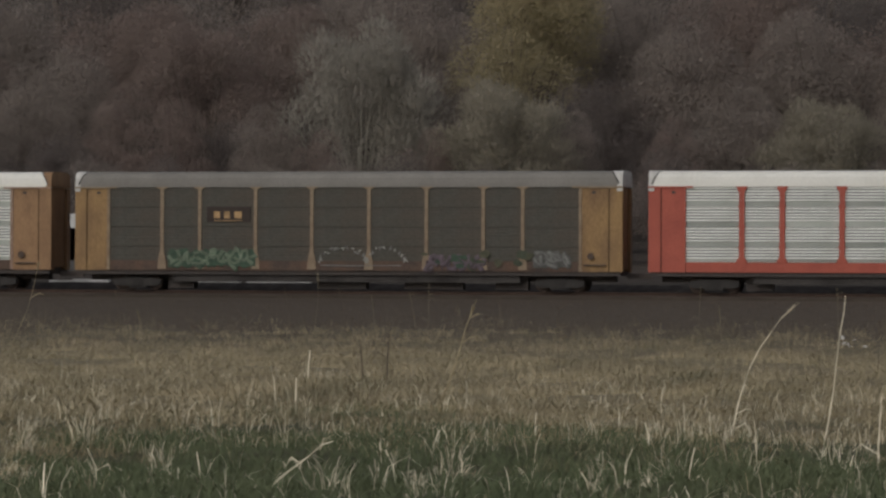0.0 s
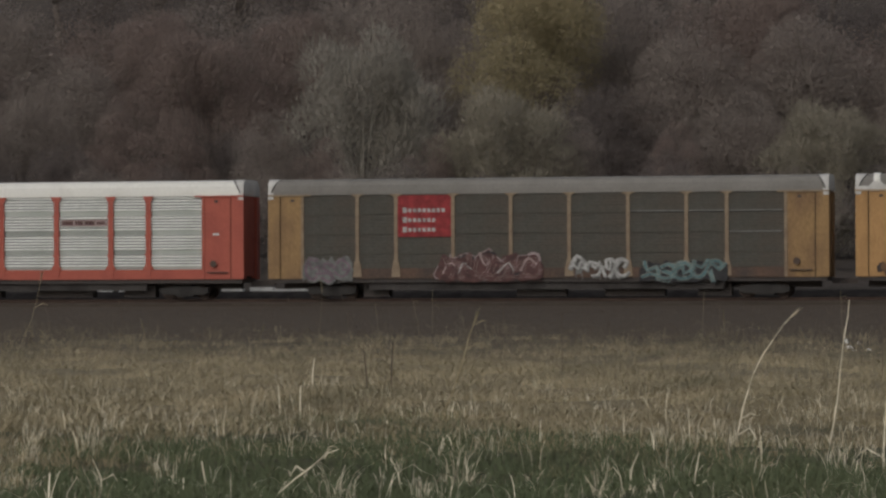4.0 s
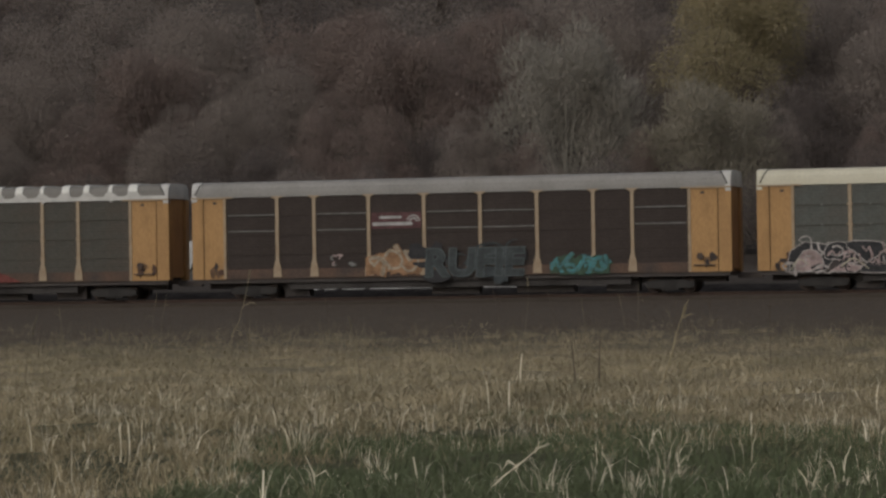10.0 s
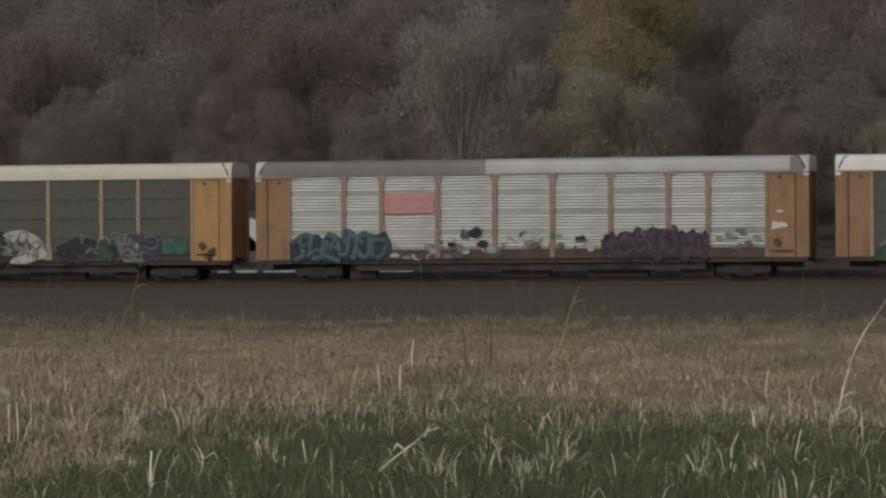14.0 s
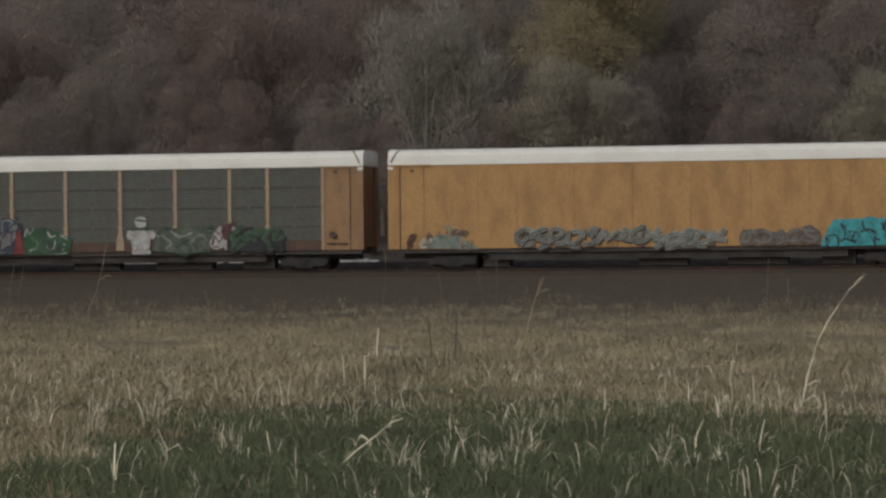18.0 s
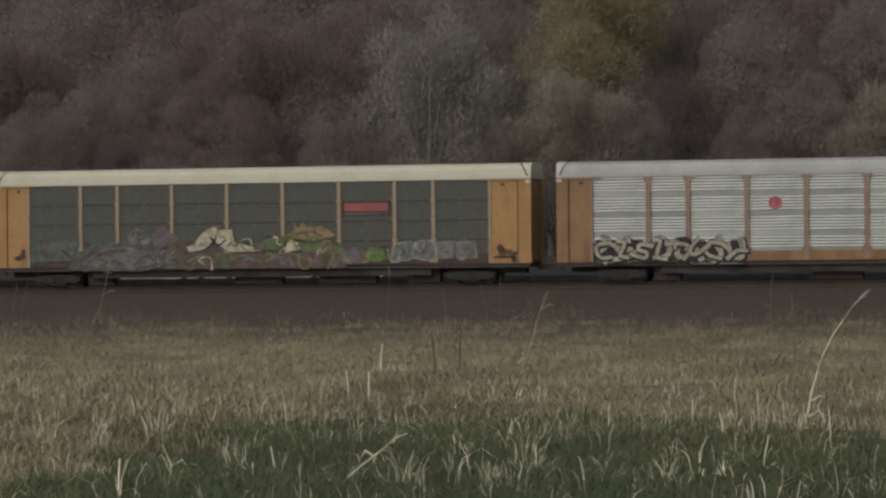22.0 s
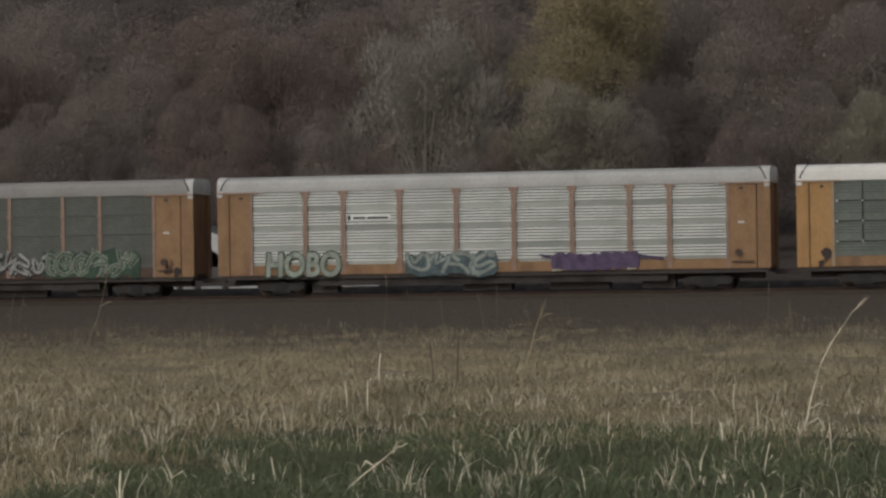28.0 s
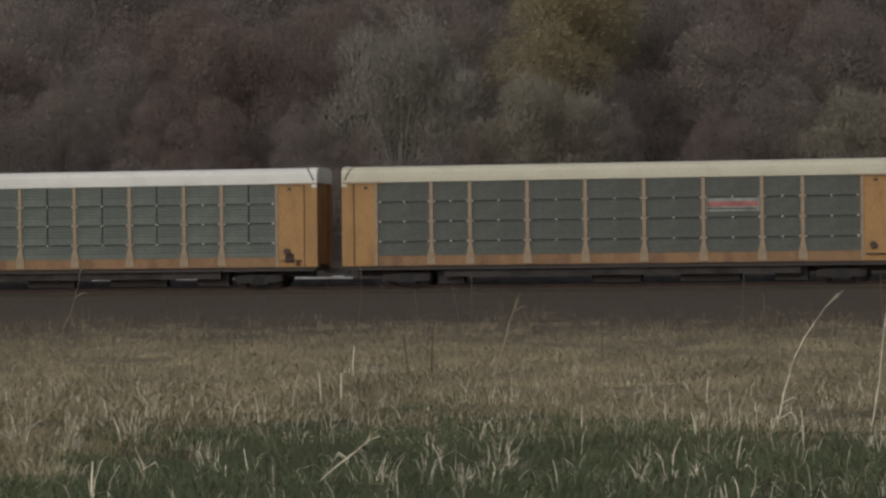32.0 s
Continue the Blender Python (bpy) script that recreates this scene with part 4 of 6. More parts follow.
    for e in (0.15, LONG - 0.55) if plain else ():
        for i in range(9):
            part("ladder_rung", Shape().box(e, e + 0.4, -0.05, -0.02, 1.2 + i * 0.42, 1.225 + i * 0.42), ends, car)
    # sides
    part("far_side", Shape().box(0.5, LONG - 0.5, WIDE - 0.12, WIDE - 0.02, SILL, TOP), sheets[0], car)
    if plain:
        for i in range(9):
            part("side_sheet", Shape().box(POSTS[i] + 0.006, POSTS[i + 1] - 0.006, 0.03, 0.1, SILL - 0.1, TOP), sheets[0], car)
    else:
        for i in range(9):
            w = round(POSTS[i + 1] - POSTS[i], 2)
            for z, tall in ROWS_UP:
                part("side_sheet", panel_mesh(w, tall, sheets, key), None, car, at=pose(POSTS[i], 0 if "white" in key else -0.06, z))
        for x in POSTS[1:-1]:
            part("post", post_mesh(post, wide_post, (key, post.name, top_cap), top_cap), None, car, at=pose(x, 0, 0))
        for x in (POSTS[0] - 0.06, POSTS[-1] + 0.06):
            part("post", Shape().box(x - 0.07, x + 0.07, -0.02, 0.1, 1.0, TOP), post, car)
    return car


WAGONS = {}
W_DARK = dict(sheets=(mat_dark, mat_darkg, mat_dark), key="dark")
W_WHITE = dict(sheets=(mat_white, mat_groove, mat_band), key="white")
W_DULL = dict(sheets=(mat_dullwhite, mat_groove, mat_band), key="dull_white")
WAGONS[1] = autorack(1, "weathered brown covered car carrier with white louvred sides", mat_roofwhite, mat_brown, mat_brown, mat_tanpost, sill=mat_sill, wide_post=0.26, top_cap=False, **W_WHITE)
WAGONS[2] = autorack(2, "covered car carrier with dark olive sides and yellow posts", mat_roofgrey, mat_capwhite, mat_dullyellow, mat_dullpost, sill=mat_sill, sheets=(mat_olive, mat_oliveg, mat_olive), key="olive")
WAGONS[3] = autorack(3, "red covered car carrier with white louvred sides", mat_roofwhite, mat_capwhite, mat_red, mat_red, sill=mat_red, wide_post=0.26, top_cap=False, **W_WHITE)
WAGONS[4] = autorack(4, "dark olive covered car carrier with a red placard", mat_roofgrey, mat_capwhite, mat_dullyellow, mat_dullpost, sill=mat_sill, sheets=(mat_olive, mat_oliveg, mat_olive), key="olive")
WAGONS[5] = autorack(5, "covered car carrier with peeling striped roof and shield placard", mat_roofgrey, mat_capwhite, mat_yellow, mat_post, sill=mat_sill, top_cap=False, tabs=True, sheets=(mat_olive, mat_oliveg, mat_olive), key="olive")
WAGONS[6] = autorack(6, "dark brown covered car carrier with yellow posts and ends", mat_roofmid, mat_capwhite, mat_yellow, mat_post, sill=mat_sill, sheets=(mat_brownsheet, mat_browngroove, mat_brownsheet), key="brown")
WAGONS[7] = autorack(7, "covered car carrier with cream roof and large graffiti", mat_roofcream, mat_roofcream, mat_yellow, mat_post, sill=mat_black, top_cap=False, **W_DARK)
WAGONS[8] = autorack(8, "brown covered car carrier with white louvres and pink placard", mat_roofgrey, mat_capwhite, mat_brown, mat_tanpost, sill=mat_sill, wide_post=0.22, top_cap=False, **W_DULL)
WAGONS[9] = autorack(9, "covered car carrier with white roof and green graffiti", mat_roofwhite, mat_roofwhite, mat_brown, mat_post, sill=mat_sill, top_cap=False, **W_DARK)
WAGONS[10] = autorack(10, "plain yellow covered car carrier with white roof", mat_roofwhite, mat_roofwhite, mat_yellow, mat_yellow, sheets=(mat_yellow, mat_yellow), key="plain", sill=mat_yellow, plain=True)
WAGONS[11] = autorack(11, "dark covered car carrier with cream roof and pale graffiti", mat_roofcream, mat_roofcream, mat_yellow, mat_post, sill=mat_sill, top_cap=False, **W_DARK)
WAGONS[12] = autorack(12, "brown covered car carrier with white louvred sides", mat_rooflight, mat_capwhite, mat_brown, mat_tanpost, sill=mat_brown, wide_post=0.22, top_cap=False, **W_DULL)
WAGONS[13] = autorack(13, "dark covered car carrier with grey roof and lettered graffiti", mat_roofmid, mat_capwhite, mat_brown, mat_tanpost, sill=mat_sill, top_cap=False, sheets=(mat_slate, mat_slateg, mat_slate), key="slate")
WAGONS[14] = autorack(14, "brown covered car carrier with white louvres and graffiti", mat_rooflight, mat_capwhite, mat_brown, mat_tanpost, sill=mat_brown, wide_post=0.22, top_cap=False, **W_DULL)
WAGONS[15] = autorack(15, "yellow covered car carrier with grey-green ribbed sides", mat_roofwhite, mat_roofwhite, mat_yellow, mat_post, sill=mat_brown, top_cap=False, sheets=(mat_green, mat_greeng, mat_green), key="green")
WAGONS[16] = autorack(16, "yellow covered car carrier with dark green ribbed sides", mat_roofcream, mat_roofcream, mat_yellow, mat_post, sill=mat_brown, top_cap=False, sheets=(mat_slate, mat_slateg, mat_slate), key="slate")


def motions():
    for k, car in WAGONS.items():
        walk(car, [(float(t), pose((k - 3) * PITCH + train_place(t), SIDE, RAIL)) for t in range(33)])
    # the wheels roll on the rails
    turns = [(i / FPS, math.degrees(train_place(i / FPS) - train_place(0)) / 0.36) for i in range(32 * FPS + 1)]
    for number, dx, w in WHEELS:
        walk(w, [(t, pose(dx, 0, 0.36, 0, a % 360, 0)) for t, a in turns])


# ======== placards and graffiti on the wagons ========
PAINTS = {}


def paint(r, g, b):
    if (r, g, b) not in PAINTS:
        PAINTS[r, g, b] = material("sprayed_paint", (r, g, b), 0.75, vary=0.42, scale=2.2, fine=12, patch=0.5)
    return PAINTS[r, g, b]


BLACK, NAVY, TEAL, TURQ = paint(0.035, 0.034, 0.035), paint(0.05, 0.06, 0.085), paint(0.08, 0.15, 0.155), paint(0.06, 0.30, 0.32)
SLATE, WHITE, GREY, PALE = paint(0.09, 0.12, 0.125), paint(0.40, 0.39, 0.365), paint(0.2, 0.195, 0.182), paint(0.29, 0.305, 0.265)
GREEN, DKGREEN, OLIVE, MINT = paint(0.085, 0.15, 0.075), paint(0.05, 0.085, 0.055), paint(0.14, 0.16, 0.07), paint(0.27, 0.31, 0.26)
PURPLE, MAUVE, PINK, ROSE = paint(0.105, 0.075, 0.13), paint(0.17, 0.12, 0.14), paint(0.55, 0.26, 0.24), paint(0.36, 0.27, 0.25)
REDP, MAROON, CREAM, TAN = paint(0.33, 0.055, 0.05), paint(0.10, 0.05, 0.045), paint(0.50, 0.45, 0.33), paint(0.42, 0.27, 0.13)
ORANGE, BROWNP, BLUE, MID_GREY = paint(0.45, 0.26, 0.11), paint(0.13, 0.095, 0.075), paint(0.05, 0.06, 0.10), paint(0.16, 0.16, 0.15)


def stroke(s, ax, az, bx, bz, w, y, slot):
    """A fat stroke with blunt rounded ends."""
    dx, dz = bx - ax, bz - az
    ln = math.hypot(dx, dz) or 1e-6
    ux, uz = dx / ln, dz / ln
    out = []
    for cx, cz, turn in ((bx, bz, -1), (ax, az, 1)):
        for k in range(5):
            a = math.atan2(uz, ux) + (math.pi / 2 * (-1 + k / 2) if turn == -1 else math.pi / 2 * (1 + k / 2))
            out.append((cx + math.cos(a) * w / 2, cz + math.sin(a) * w / 2))
    s.plate(out, y, y + 0.004, slot)


def blob(s, cx, cz, rx, rz, y, slot, rnd, n=18, rough=0.18):
    pts = []
    for i in range(n):
        a = 2 * math.pi * i / n
        k = 1 + rnd.uniform(-rough, rough)
        sq = max(abs(math.cos(a)), abs(math.sin(a))) ** -0.55
        pts.append((cx + rx * math.cos(a) * k * sq, cz + rz * math.sin(a) * k * sq))
    s.plate(pts, y, y + 0.004, slot)


def lay(s, mats, first, k=0, label=""):
    """Hangs sprayed shapes one by one on a wagon: the first is the graffiti's ground, the others lie on it."""
    for v0, f0, nv, nf in s.cuts:
        piece = Shape()
        piece.add(s.v[v0:v0 + nv], [tuple(i - v0 for i in f) for f in s.f[f0:f0 + nf]])
        if first is None:
            first = part("graffiti", piece, mats[s.s[f0]], WAGONS[k], label)
        else:
            part("sprayed_shape", piece, mats[s.s[f0]], first)
    return first


def spray(k, s, mats, label):
    return lay(s, mats, None, k, label)


def curl(s, cx, cz, rx, rz, a0, a1, thick, y, slot, n=8):
    """A bent ribbon, thinner towards its ends."""
    inner, outer = [], []
    for j in range(n + 1):
        a = a0 + (a1 - a0) * j / n
        t = thick / 2 * (0.45 + 0.55 * math.sin(math.pi * j / n))
        outer.append((cx + (rx + t) * math.cos(a), cz + (rz + t) * math.sin(a)))
        inner.append((cx + max(rx - t, 0.01) * math.cos(a), cz + max(rz - t, 0.01) * math.sin(a)))
    pts = [(x, y, z) for x, z in outer] + [(x, y, z) for x, z in inner]
    s.add(pts, [(j, j + 1, j + n + 2, j + n + 1) for j in range(n)], slot)


def smooth(pts, closed=True, cuts=4):
    """A rounded line through a few corners."""
    n, out = len(pts), []
    for i in range(n if closed else n - 1):
        p = [Vector(pts[j % n] if closed else pts[min(max(j, 0), n - 1)]).to_3d() for j in (i - 1, i, i + 1, i + 2)]
        for c in range(cuts):
            t = c / cuts
            q = p[1] + (p[2] - p[0]) * t / 2 + (p[0] * 2 - p[1] * 5 + p[2] * 4 - p[3]) * t * t / 2 + (p[1] * 3 - p[0] - p[2] * 3 + p[3]) * t ** 3 / 2
            out.append((q.x, q.y))
    return out if closed else out + [pts[-1]]


def ribbon(s, pts, w, y, slot, taper=0.25):
    """A flat band along a bent line, narrower at its far end."""
    left, right = [], []
    n = len(pts)
    for i, (px, pz) in enumerate(pts):
        ax, az = pts[max(i - 1, 0)]
        bx, bz = pts[min(i + 1, n - 1)]
        ln = math.hypot(bx - ax, bz - az) or 1e-6
        t = w / 2 * (1 - taper * i / (n - 1))
        left.append((px - (bz - az) / ln * t, y, pz + (bx - ax) / ln * t))
        right.append((px + (bz - az) / ln * t, y, pz - (bx - ax) / ln * t))
    s.add(left + right, [(i, i + n, i + n + 1, i + 1) for i in range(n - 1)], slot)


BENDS = (((0.1, 0.0), (0.12, 0.55), (0.2, 0.95), (0.6, 1.0), (0.9, 0.75), (0.6, 0.5)),
         ((0.0, 0.9), (0.45, 0.95), (0.42, 0.4), (0.5, 0.05), (0.95, 0.0)),
         ((0.05, 0.05), (0.3, 0.95), (0.55, 0.3), (0.95, 1.0)),
         ((0.9, 0.85), (0.5, 1.0), (0.1, 0.7), (0.1, 0.25), (0.5, 0.0), (0.95, 0.2)),
         ((0.0, 0.5), (0.3, 0.95), (0.6, 0.5), (0.95, 0.9)),
         ((0.1, 1.0), (0.15, 0.3), (0.45, 0.02), (0.8, 0.3), (0.85, 1.0)),
         ((0.9, 0.95), (0.3, 0.85), (0.25, 0.5), (0.8, 0.45), (0.8, 0.05), (0.0, 0.0)),
         ((0.0, 0.1), (0.5, 0.4), (0.98, 0.1)))


def graffiti(k, x0, x1, z0, z1, n, back, fill, line, label, seed, fat=0.30, cloud=True, rim=0.10, lines=True):
    """Sprayed bent strokes that spell nothing: a ragged ground, shaded and outlined strokes, drips and small bright touches."""
    rnd = random.Random(seed)
    w, h = (x1 - x0) / n, z1 - z0
    ground = Shape()
    if cloud:
        low, high = [], []
        m = 4 * n
        for i in range(m + 1):
            low.append((x0 - 0.12 + (x1 - x0 + 0.24) * i / m, z0 + h * rnd.uniform(-0.08, 0.12)))
            high.append((x0 - 0.12 + (x1 - x0 + 0.24) * i / m, z1 - h * (rnd.uniform(0.0, 0.3) + 0.25 * (i in (0, m)))))
        ground.add([(a, -0.044, b) for a, b in low + high], [(i, i + 1, m + 2 + i, m + 1 + i) for i in range(m)])
    else:
        blob(ground, x0 + w * 0.5, z0 + h * 0.4, w * 0.3, h * 0.25, -0.044, 0, rnd, 12, 0.3)
    first = part("graffiti", ground, back, WAGONS[k], label)
    for i in range(n):
        s = Shape()
        slant = rnd.uniform(-0.1, 0.25) * w
        tall, drop = h * rnd.uniform(0.78, 1.02), h * rnd.uniform(0.0, 0.12)
        for j, bend in enumerate(rnd.sample(BENDS, 2)):
            flip, tilt = rnd.choice((1, -1)), rnd.uniform(-0.7, 0.7)
            grow = rnd.uniform(0.95, 1.35)
            pts = []
            for a, b in bend:
                a, b = (a - 0.5) * flip * grow, b - 0.5
                a, b = a * math.cos(tilt) - b * math.sin(tilt), a * math.sin(tilt) + b * math.cos(tilt)
                pts.append((x0 + w * (i + 0.5 + a) + slant * b + rnd.uniform(-0.07, 0.07) * w, z0 + drop + tall * (0.46 + b * (0.84 if j == 0 else 0.7) + rnd.uniform(-0.05, 0.05))))
            pts = smooth(pts, False, 2)
            t = min(w, h) * (0.12 + 0.3 * fat) * (1 - 0.3 * j)
            y = -0.046 - 0.0012 * j - 0.0004 * (i % 3)
            ribbon(s, [(a + 0.05, b - 0.06) for a, b in pts], t + rim, y, 0)
            ribbon(s, pts, t + rim * 0.55, y - 0.0006, 2 if lines else 0)
            ribbon(s, pts, t, y - 0.0009, 1)
            if lines and j == 0:
                ribbon(s, [(a - t * 0.15, b + t * 0.2) for a, b in pts[:5]], 0.035, y - 0.0011, 2)
        for j in range(2):
            a = x0 + w * (i + rnd.random())
            ribbon(s, [(a, z0 + h * 0.2), (a + 0.01, z0 - h * rnd.uniform(0.02, 0.14))], 0.035, -0.0455, 0)
        lay(s, [back, fill, line], first)
    return first


def flow(k, label, edge, rim, shapes, lines=(), fuss=3):
    """Sprayed shapes with an edge colour, thin bent lines over them and many small strokes within."""
    mats, s = [edge], Shape()
    for mat in [p[0] for p in shapes] + [p[0] for p in lines]:
        if mat not in mats:
            mats.append(mat)
    rnd = random.Random(len(label) + 7 * k)
    for i, (mat, *pts) in enumerate(shapes):
        mx, mz = sum(p[0] for p in pts) / len(pts), sum(p[1] for p in pts) / len(pts)
        pts = [(mx + (a - mx) * 1.15, mz + (b - mz) * 1.06) for a, b in pts]
        ring = [(a + rnd.uniform(-0.04, 0.04), b + rnd.uniform(-0.04, 0.04)) for a, b in smooth(pts, True, rnd.choice((1, 2, 3)))]
        n = len(ring)
        area = sum(ring[j - 1][0] * ring[j][1] - ring[j][0] * ring[j - 1][1] for j in range(n)) / 2
        turn = 1 if area > 0 else -1
        wide = []
        for j in range(n):
            (ax, az), (bx, bz) = ring[j - 1], ring[(j + 1) % n]
            ln = math.hypot(bx - ax, bz - az) or 1e-6
            wide.append((ring[j][0] + turn * (bz - az) / ln * rim, ring[j][1] - turn * (bx - ax) / ln * rim))
        y = -0.04 - 0.0012 * i
        s.add([(a, y, b) for a, b in wide], [tuple(range(n))], 0)
        s.add([(a, y - 0.0004, b) for a, b in ring], [tuple(range(n))], mats.index(mat))
        for j in range(int(abs(area) * fuss) + 2):
            q = rnd.choice(ring)
            u, size = rnd.uniform(0.2, 0.95), rnd.uniform(0.35, 0.85)
            cx, cz = mx + (q[0] - mx) * u, mz + (q[1] - mz) * u
            bend = rnd.choice(BENDS)
            turned = rnd.choice((1, -1))
            ribbon(s, [(cx + turned * (a - 0.5) * size, cz + (b - 0.5) * size * 0.8) for a, b in smooth(bend, False, 2)], rnd.uniform(0.05, 0.15), y - 0.0006 - 0.00003 * j, rnd.randrange(min(len(mats), 1 + len({p[0] for p in shapes}))), 0.5)
    for i, (mat, w, *pts) in enumerate(lines):
        ribbon(s, smooth(pts, False), w, -0.042 - 0.0012 * len(shapes) - 0.0003 * i, mats.index(mat), 0.4)
    return lay(s, mats, None, k, label)


def sprayed(k, x0, x1, z0, z1, n, colours, label, seed, size=0.3):
    """Loose sprayed patches and arcs without letters."""
    rnd = random.Random(seed)
    s = Shape()
    for i in range(n):
        cx, cz = rnd.uniform(x0, x1), rnd.uniform(z0, z1)
        if rnd.random() < 0.6:
            blob(s, cx, cz, size * rnd.uniform(0.4, 1.2), size * rnd.uniform(0.25, 0.7), -0.068 - 0.0006 * i, i % len(colours), rnd, 12, 0.3)
        else:
            a = rnd.uniform(0, 3)
            curl(s, cx, cz, size * 1.1, size * 0.75, a, a + 2.4, 0.1, -0.068 - 0.0006 * i, i % len(colours))
    return spray(k, s, list(colours), label)


def placard(k, x0, x1, z0, z1, mat, label, y=-0.012):
    return part("placard", Shape().box(x0, x1, y, 0.046, z0, z1), mat, WAGONS[k], label)


def bars(parent, mat, *spans, y=-0.018):
    for x0, x1, z0, z1 in spans:
        part("lettering_bar", Shape().box(x0, x1, y, y + 0.006, z0, z1), mat, parent)


def word(k, text, x0, x1, z0, z1, mat, back, label, y=-0.06, bold=0.025):
    """A readable word in fat capitals, stretched to its field."""
    for m, grow, dy in ((back, bold * 2.0, 0.006), (mat, bold, 0.0)):
        c = bpy.data.curves.new("word", "FONT")
        c.body, c.size, c.offset, c.extrude, c.shear = text, 1.0, grow, 0.001, 0.06
        ob = new("word", c)
        me = bpy.data.meshes.new_from_object(ob.evaluated_get(bpy.context.evaluated_depsgraph_get()))
        bpy.data.objects.remove(ob)
        me.materials.clear()
        me.materials.append(m)
        v = np.array([q.co[:] for q in me.vertices])
        lo, hi = v.min(0), v.max(0)
        e = 0.0 if dy == 0 else 0.06
        sx, sz = (x1 - x0 + 2 * e) / (hi[0] - lo[0]), (z1 - z0 + 2 * e) / (hi[1] - lo[1])
        at = Matrix.Translation((x0 - e - lo[0] * sx, y + dy, z0 - e - lo[1] * sz)) @ pose(0, 0, 0, 90) @ Matrix.Diagonal((sx, sz, 1, 1))
        part("graffiti", me, None, WAGONS[k], label, at=at)


# dark olive wagon with yellow emblem
p = placard(2, 6.75, 8.95, 3.35, 4.1, mat_brownsheet, "dark brown backing of a faded emblem")
bars(p, TAN, (7.1, 7.4, 3.52, 3.86), (7.62, 7.9, 3.52, 3.86), (8.14, 8.5, 3.52, 3.86), (7.1, 8.55, 3.4, 3.43))
graffiti(2, 4.9, 9.1, 1.15, 2.1, 7, DKGREEN, paint(0.12, 0.155, 0.1), paint(0.2, 0.225, 0.17), "pale green graffiti with white edges", 4, rim=0.08, fat=0.4)
dabs, rs = Shape(), random.Random(5)
for cx, half, n in ((13.6, 1.2, 17), (15.7, 0.95, 13)):
    for i in range(n):
        a = math.pi * (0.02 + 0.96 * i / (n - 1))
        px, pz = cx - half * math.cos(a), 1.3 + 0.75 * math.sin(a) + rs.uniform(-0.08, 0.08)
        ribbon(dabs, [(px, pz), (px + rs.uniform(-0.12, 0.12), pz + rs.uniform(0.05, 0.2)), (px + rs.uniform(-0.2, 0.2), pz + rs.uniform(-0.1, 0.15))], rs.uniform(0.04, 0.1), -0.045 - 0.0002 * i, i % 2)
ribbon(dabs, [(12.5, 1.25), (14.0, 1.22), (16.5, 1.25)], 0.05, -0.044, 1)
lay(dabs, [paint(0.33, 0.33, 0.29), GREY], None, 2, "broken arches of white sprayed dabs")
graffiti(2, 17.6, 20.6, 1.0, 1.85, 5, paint(0.075, 0.055, 0.06), paint(0.12, 0.09, 0.105), paint(0.15, 0.12, 0.135), "dull purple graffiti", 6, cloud=False, fat=0.4)
sprayed(2, 17.4, 23.0, 1.2, 1.9, 14, (DKGREEN, paint(0.06, 0.07, 0.045), paint(0.09, 0.09, 0.055)), "dull green sprayed patches", 7, 0.3)
graffiti(2, 23.1, 24.7, 1.2, 2.05, 3, paint(0.1, 0.098, 0.088), paint(0.17, 0.168, 0.155), GREY, "grey and white graffiti", 8, lines=False, fat=0.5)
# red wagon
p = placard(3, 17.95, 20.35, 3.62, 3.92, ROSE, "faded reddish lettering strip")
bars(p, MAROON, (18.05, 18.6, 3.68, 3.86), (18.7, 19.1, 3.68, 3.86), (19.2, 19.7, 3.68, 3.86), (19.8, 20.25, 3.7, 3.84))
# red placard wagon
p = placard(4, 6.47, 9.12, 2.98, 5.0, paint(0.27, 0.035, 0.036), "red placard with three rows of white lettering")
for z, n in ((4.14, 8), (3.67, 6), (3.2, 6)):
    bars(p, WHITE, (6.72, 6.93, z, z + 0.26), *[(7.0 + i * 0.235, 7.16 + i * 0.235, z + 0.03, z + 0.21) for i in range(n)])
graffiti(4, 1.85, 4.1, 0.85, 2.1, 3, MID_GREY, MAUVE, MID_GREY, "faded pinkish grey graffiti", 11, fat=0.4)
graffiti(4, 8.6, 13.5, 0.85, 2.2, 6, MAROON, MAROON, ROSE, "maroon graffiti with pink lines", 12, rim=0.06)
flow(4, "maroon graffiti with white and pink edges", paint(0.34, 0.27, 0.26), 0.05, [(MAROON, (8.5, 1.0), (8.7, 1.7), (9.6, 1.9), (9.8, 1.1)), (BLACK, (9.2, 1.1), (9.4, 1.9), (10.1, 2.05), (10.3, 1.2)), (MAROON, (10.3, 0.95), (10.4, 2.0), (11.0, 2.3), (11.4, 1.6), (11.2, 0.95)), (BLACK, (11.2, 1.0), (11.5, 1.8), (12.2, 2.0), (12.3, 1.1)), (MAROON, (12.2, 1.0), (12.5, 2.0), (13.3, 2.1), (13.4, 1.1))], [(ROSE, 0.08, (8.7, 1.2), (9.0, 1.7), (9.5, 1.5)), (WHITE, 0.07, (9.5, 1.2), (9.7, 1.7), (10.1, 1.4)), (ROSE, 0.1, (10.5, 2.2), (10.8, 1.6), (11.2, 2.0)), (WHITE, 0.06, (11.4, 1.2), (11.9, 1.7), (12.2, 1.3)), (ROSE, 0.09, (12.5, 1.3), (12.9, 1.9), (13.3, 1.6))])
graffiti(4, 15.0, 17.8, 0.95, 2.05, 4, GREY, WHITE, WHITE, "white block graffiti", 13, cloud=False, rim=0.03, fat=0.34)
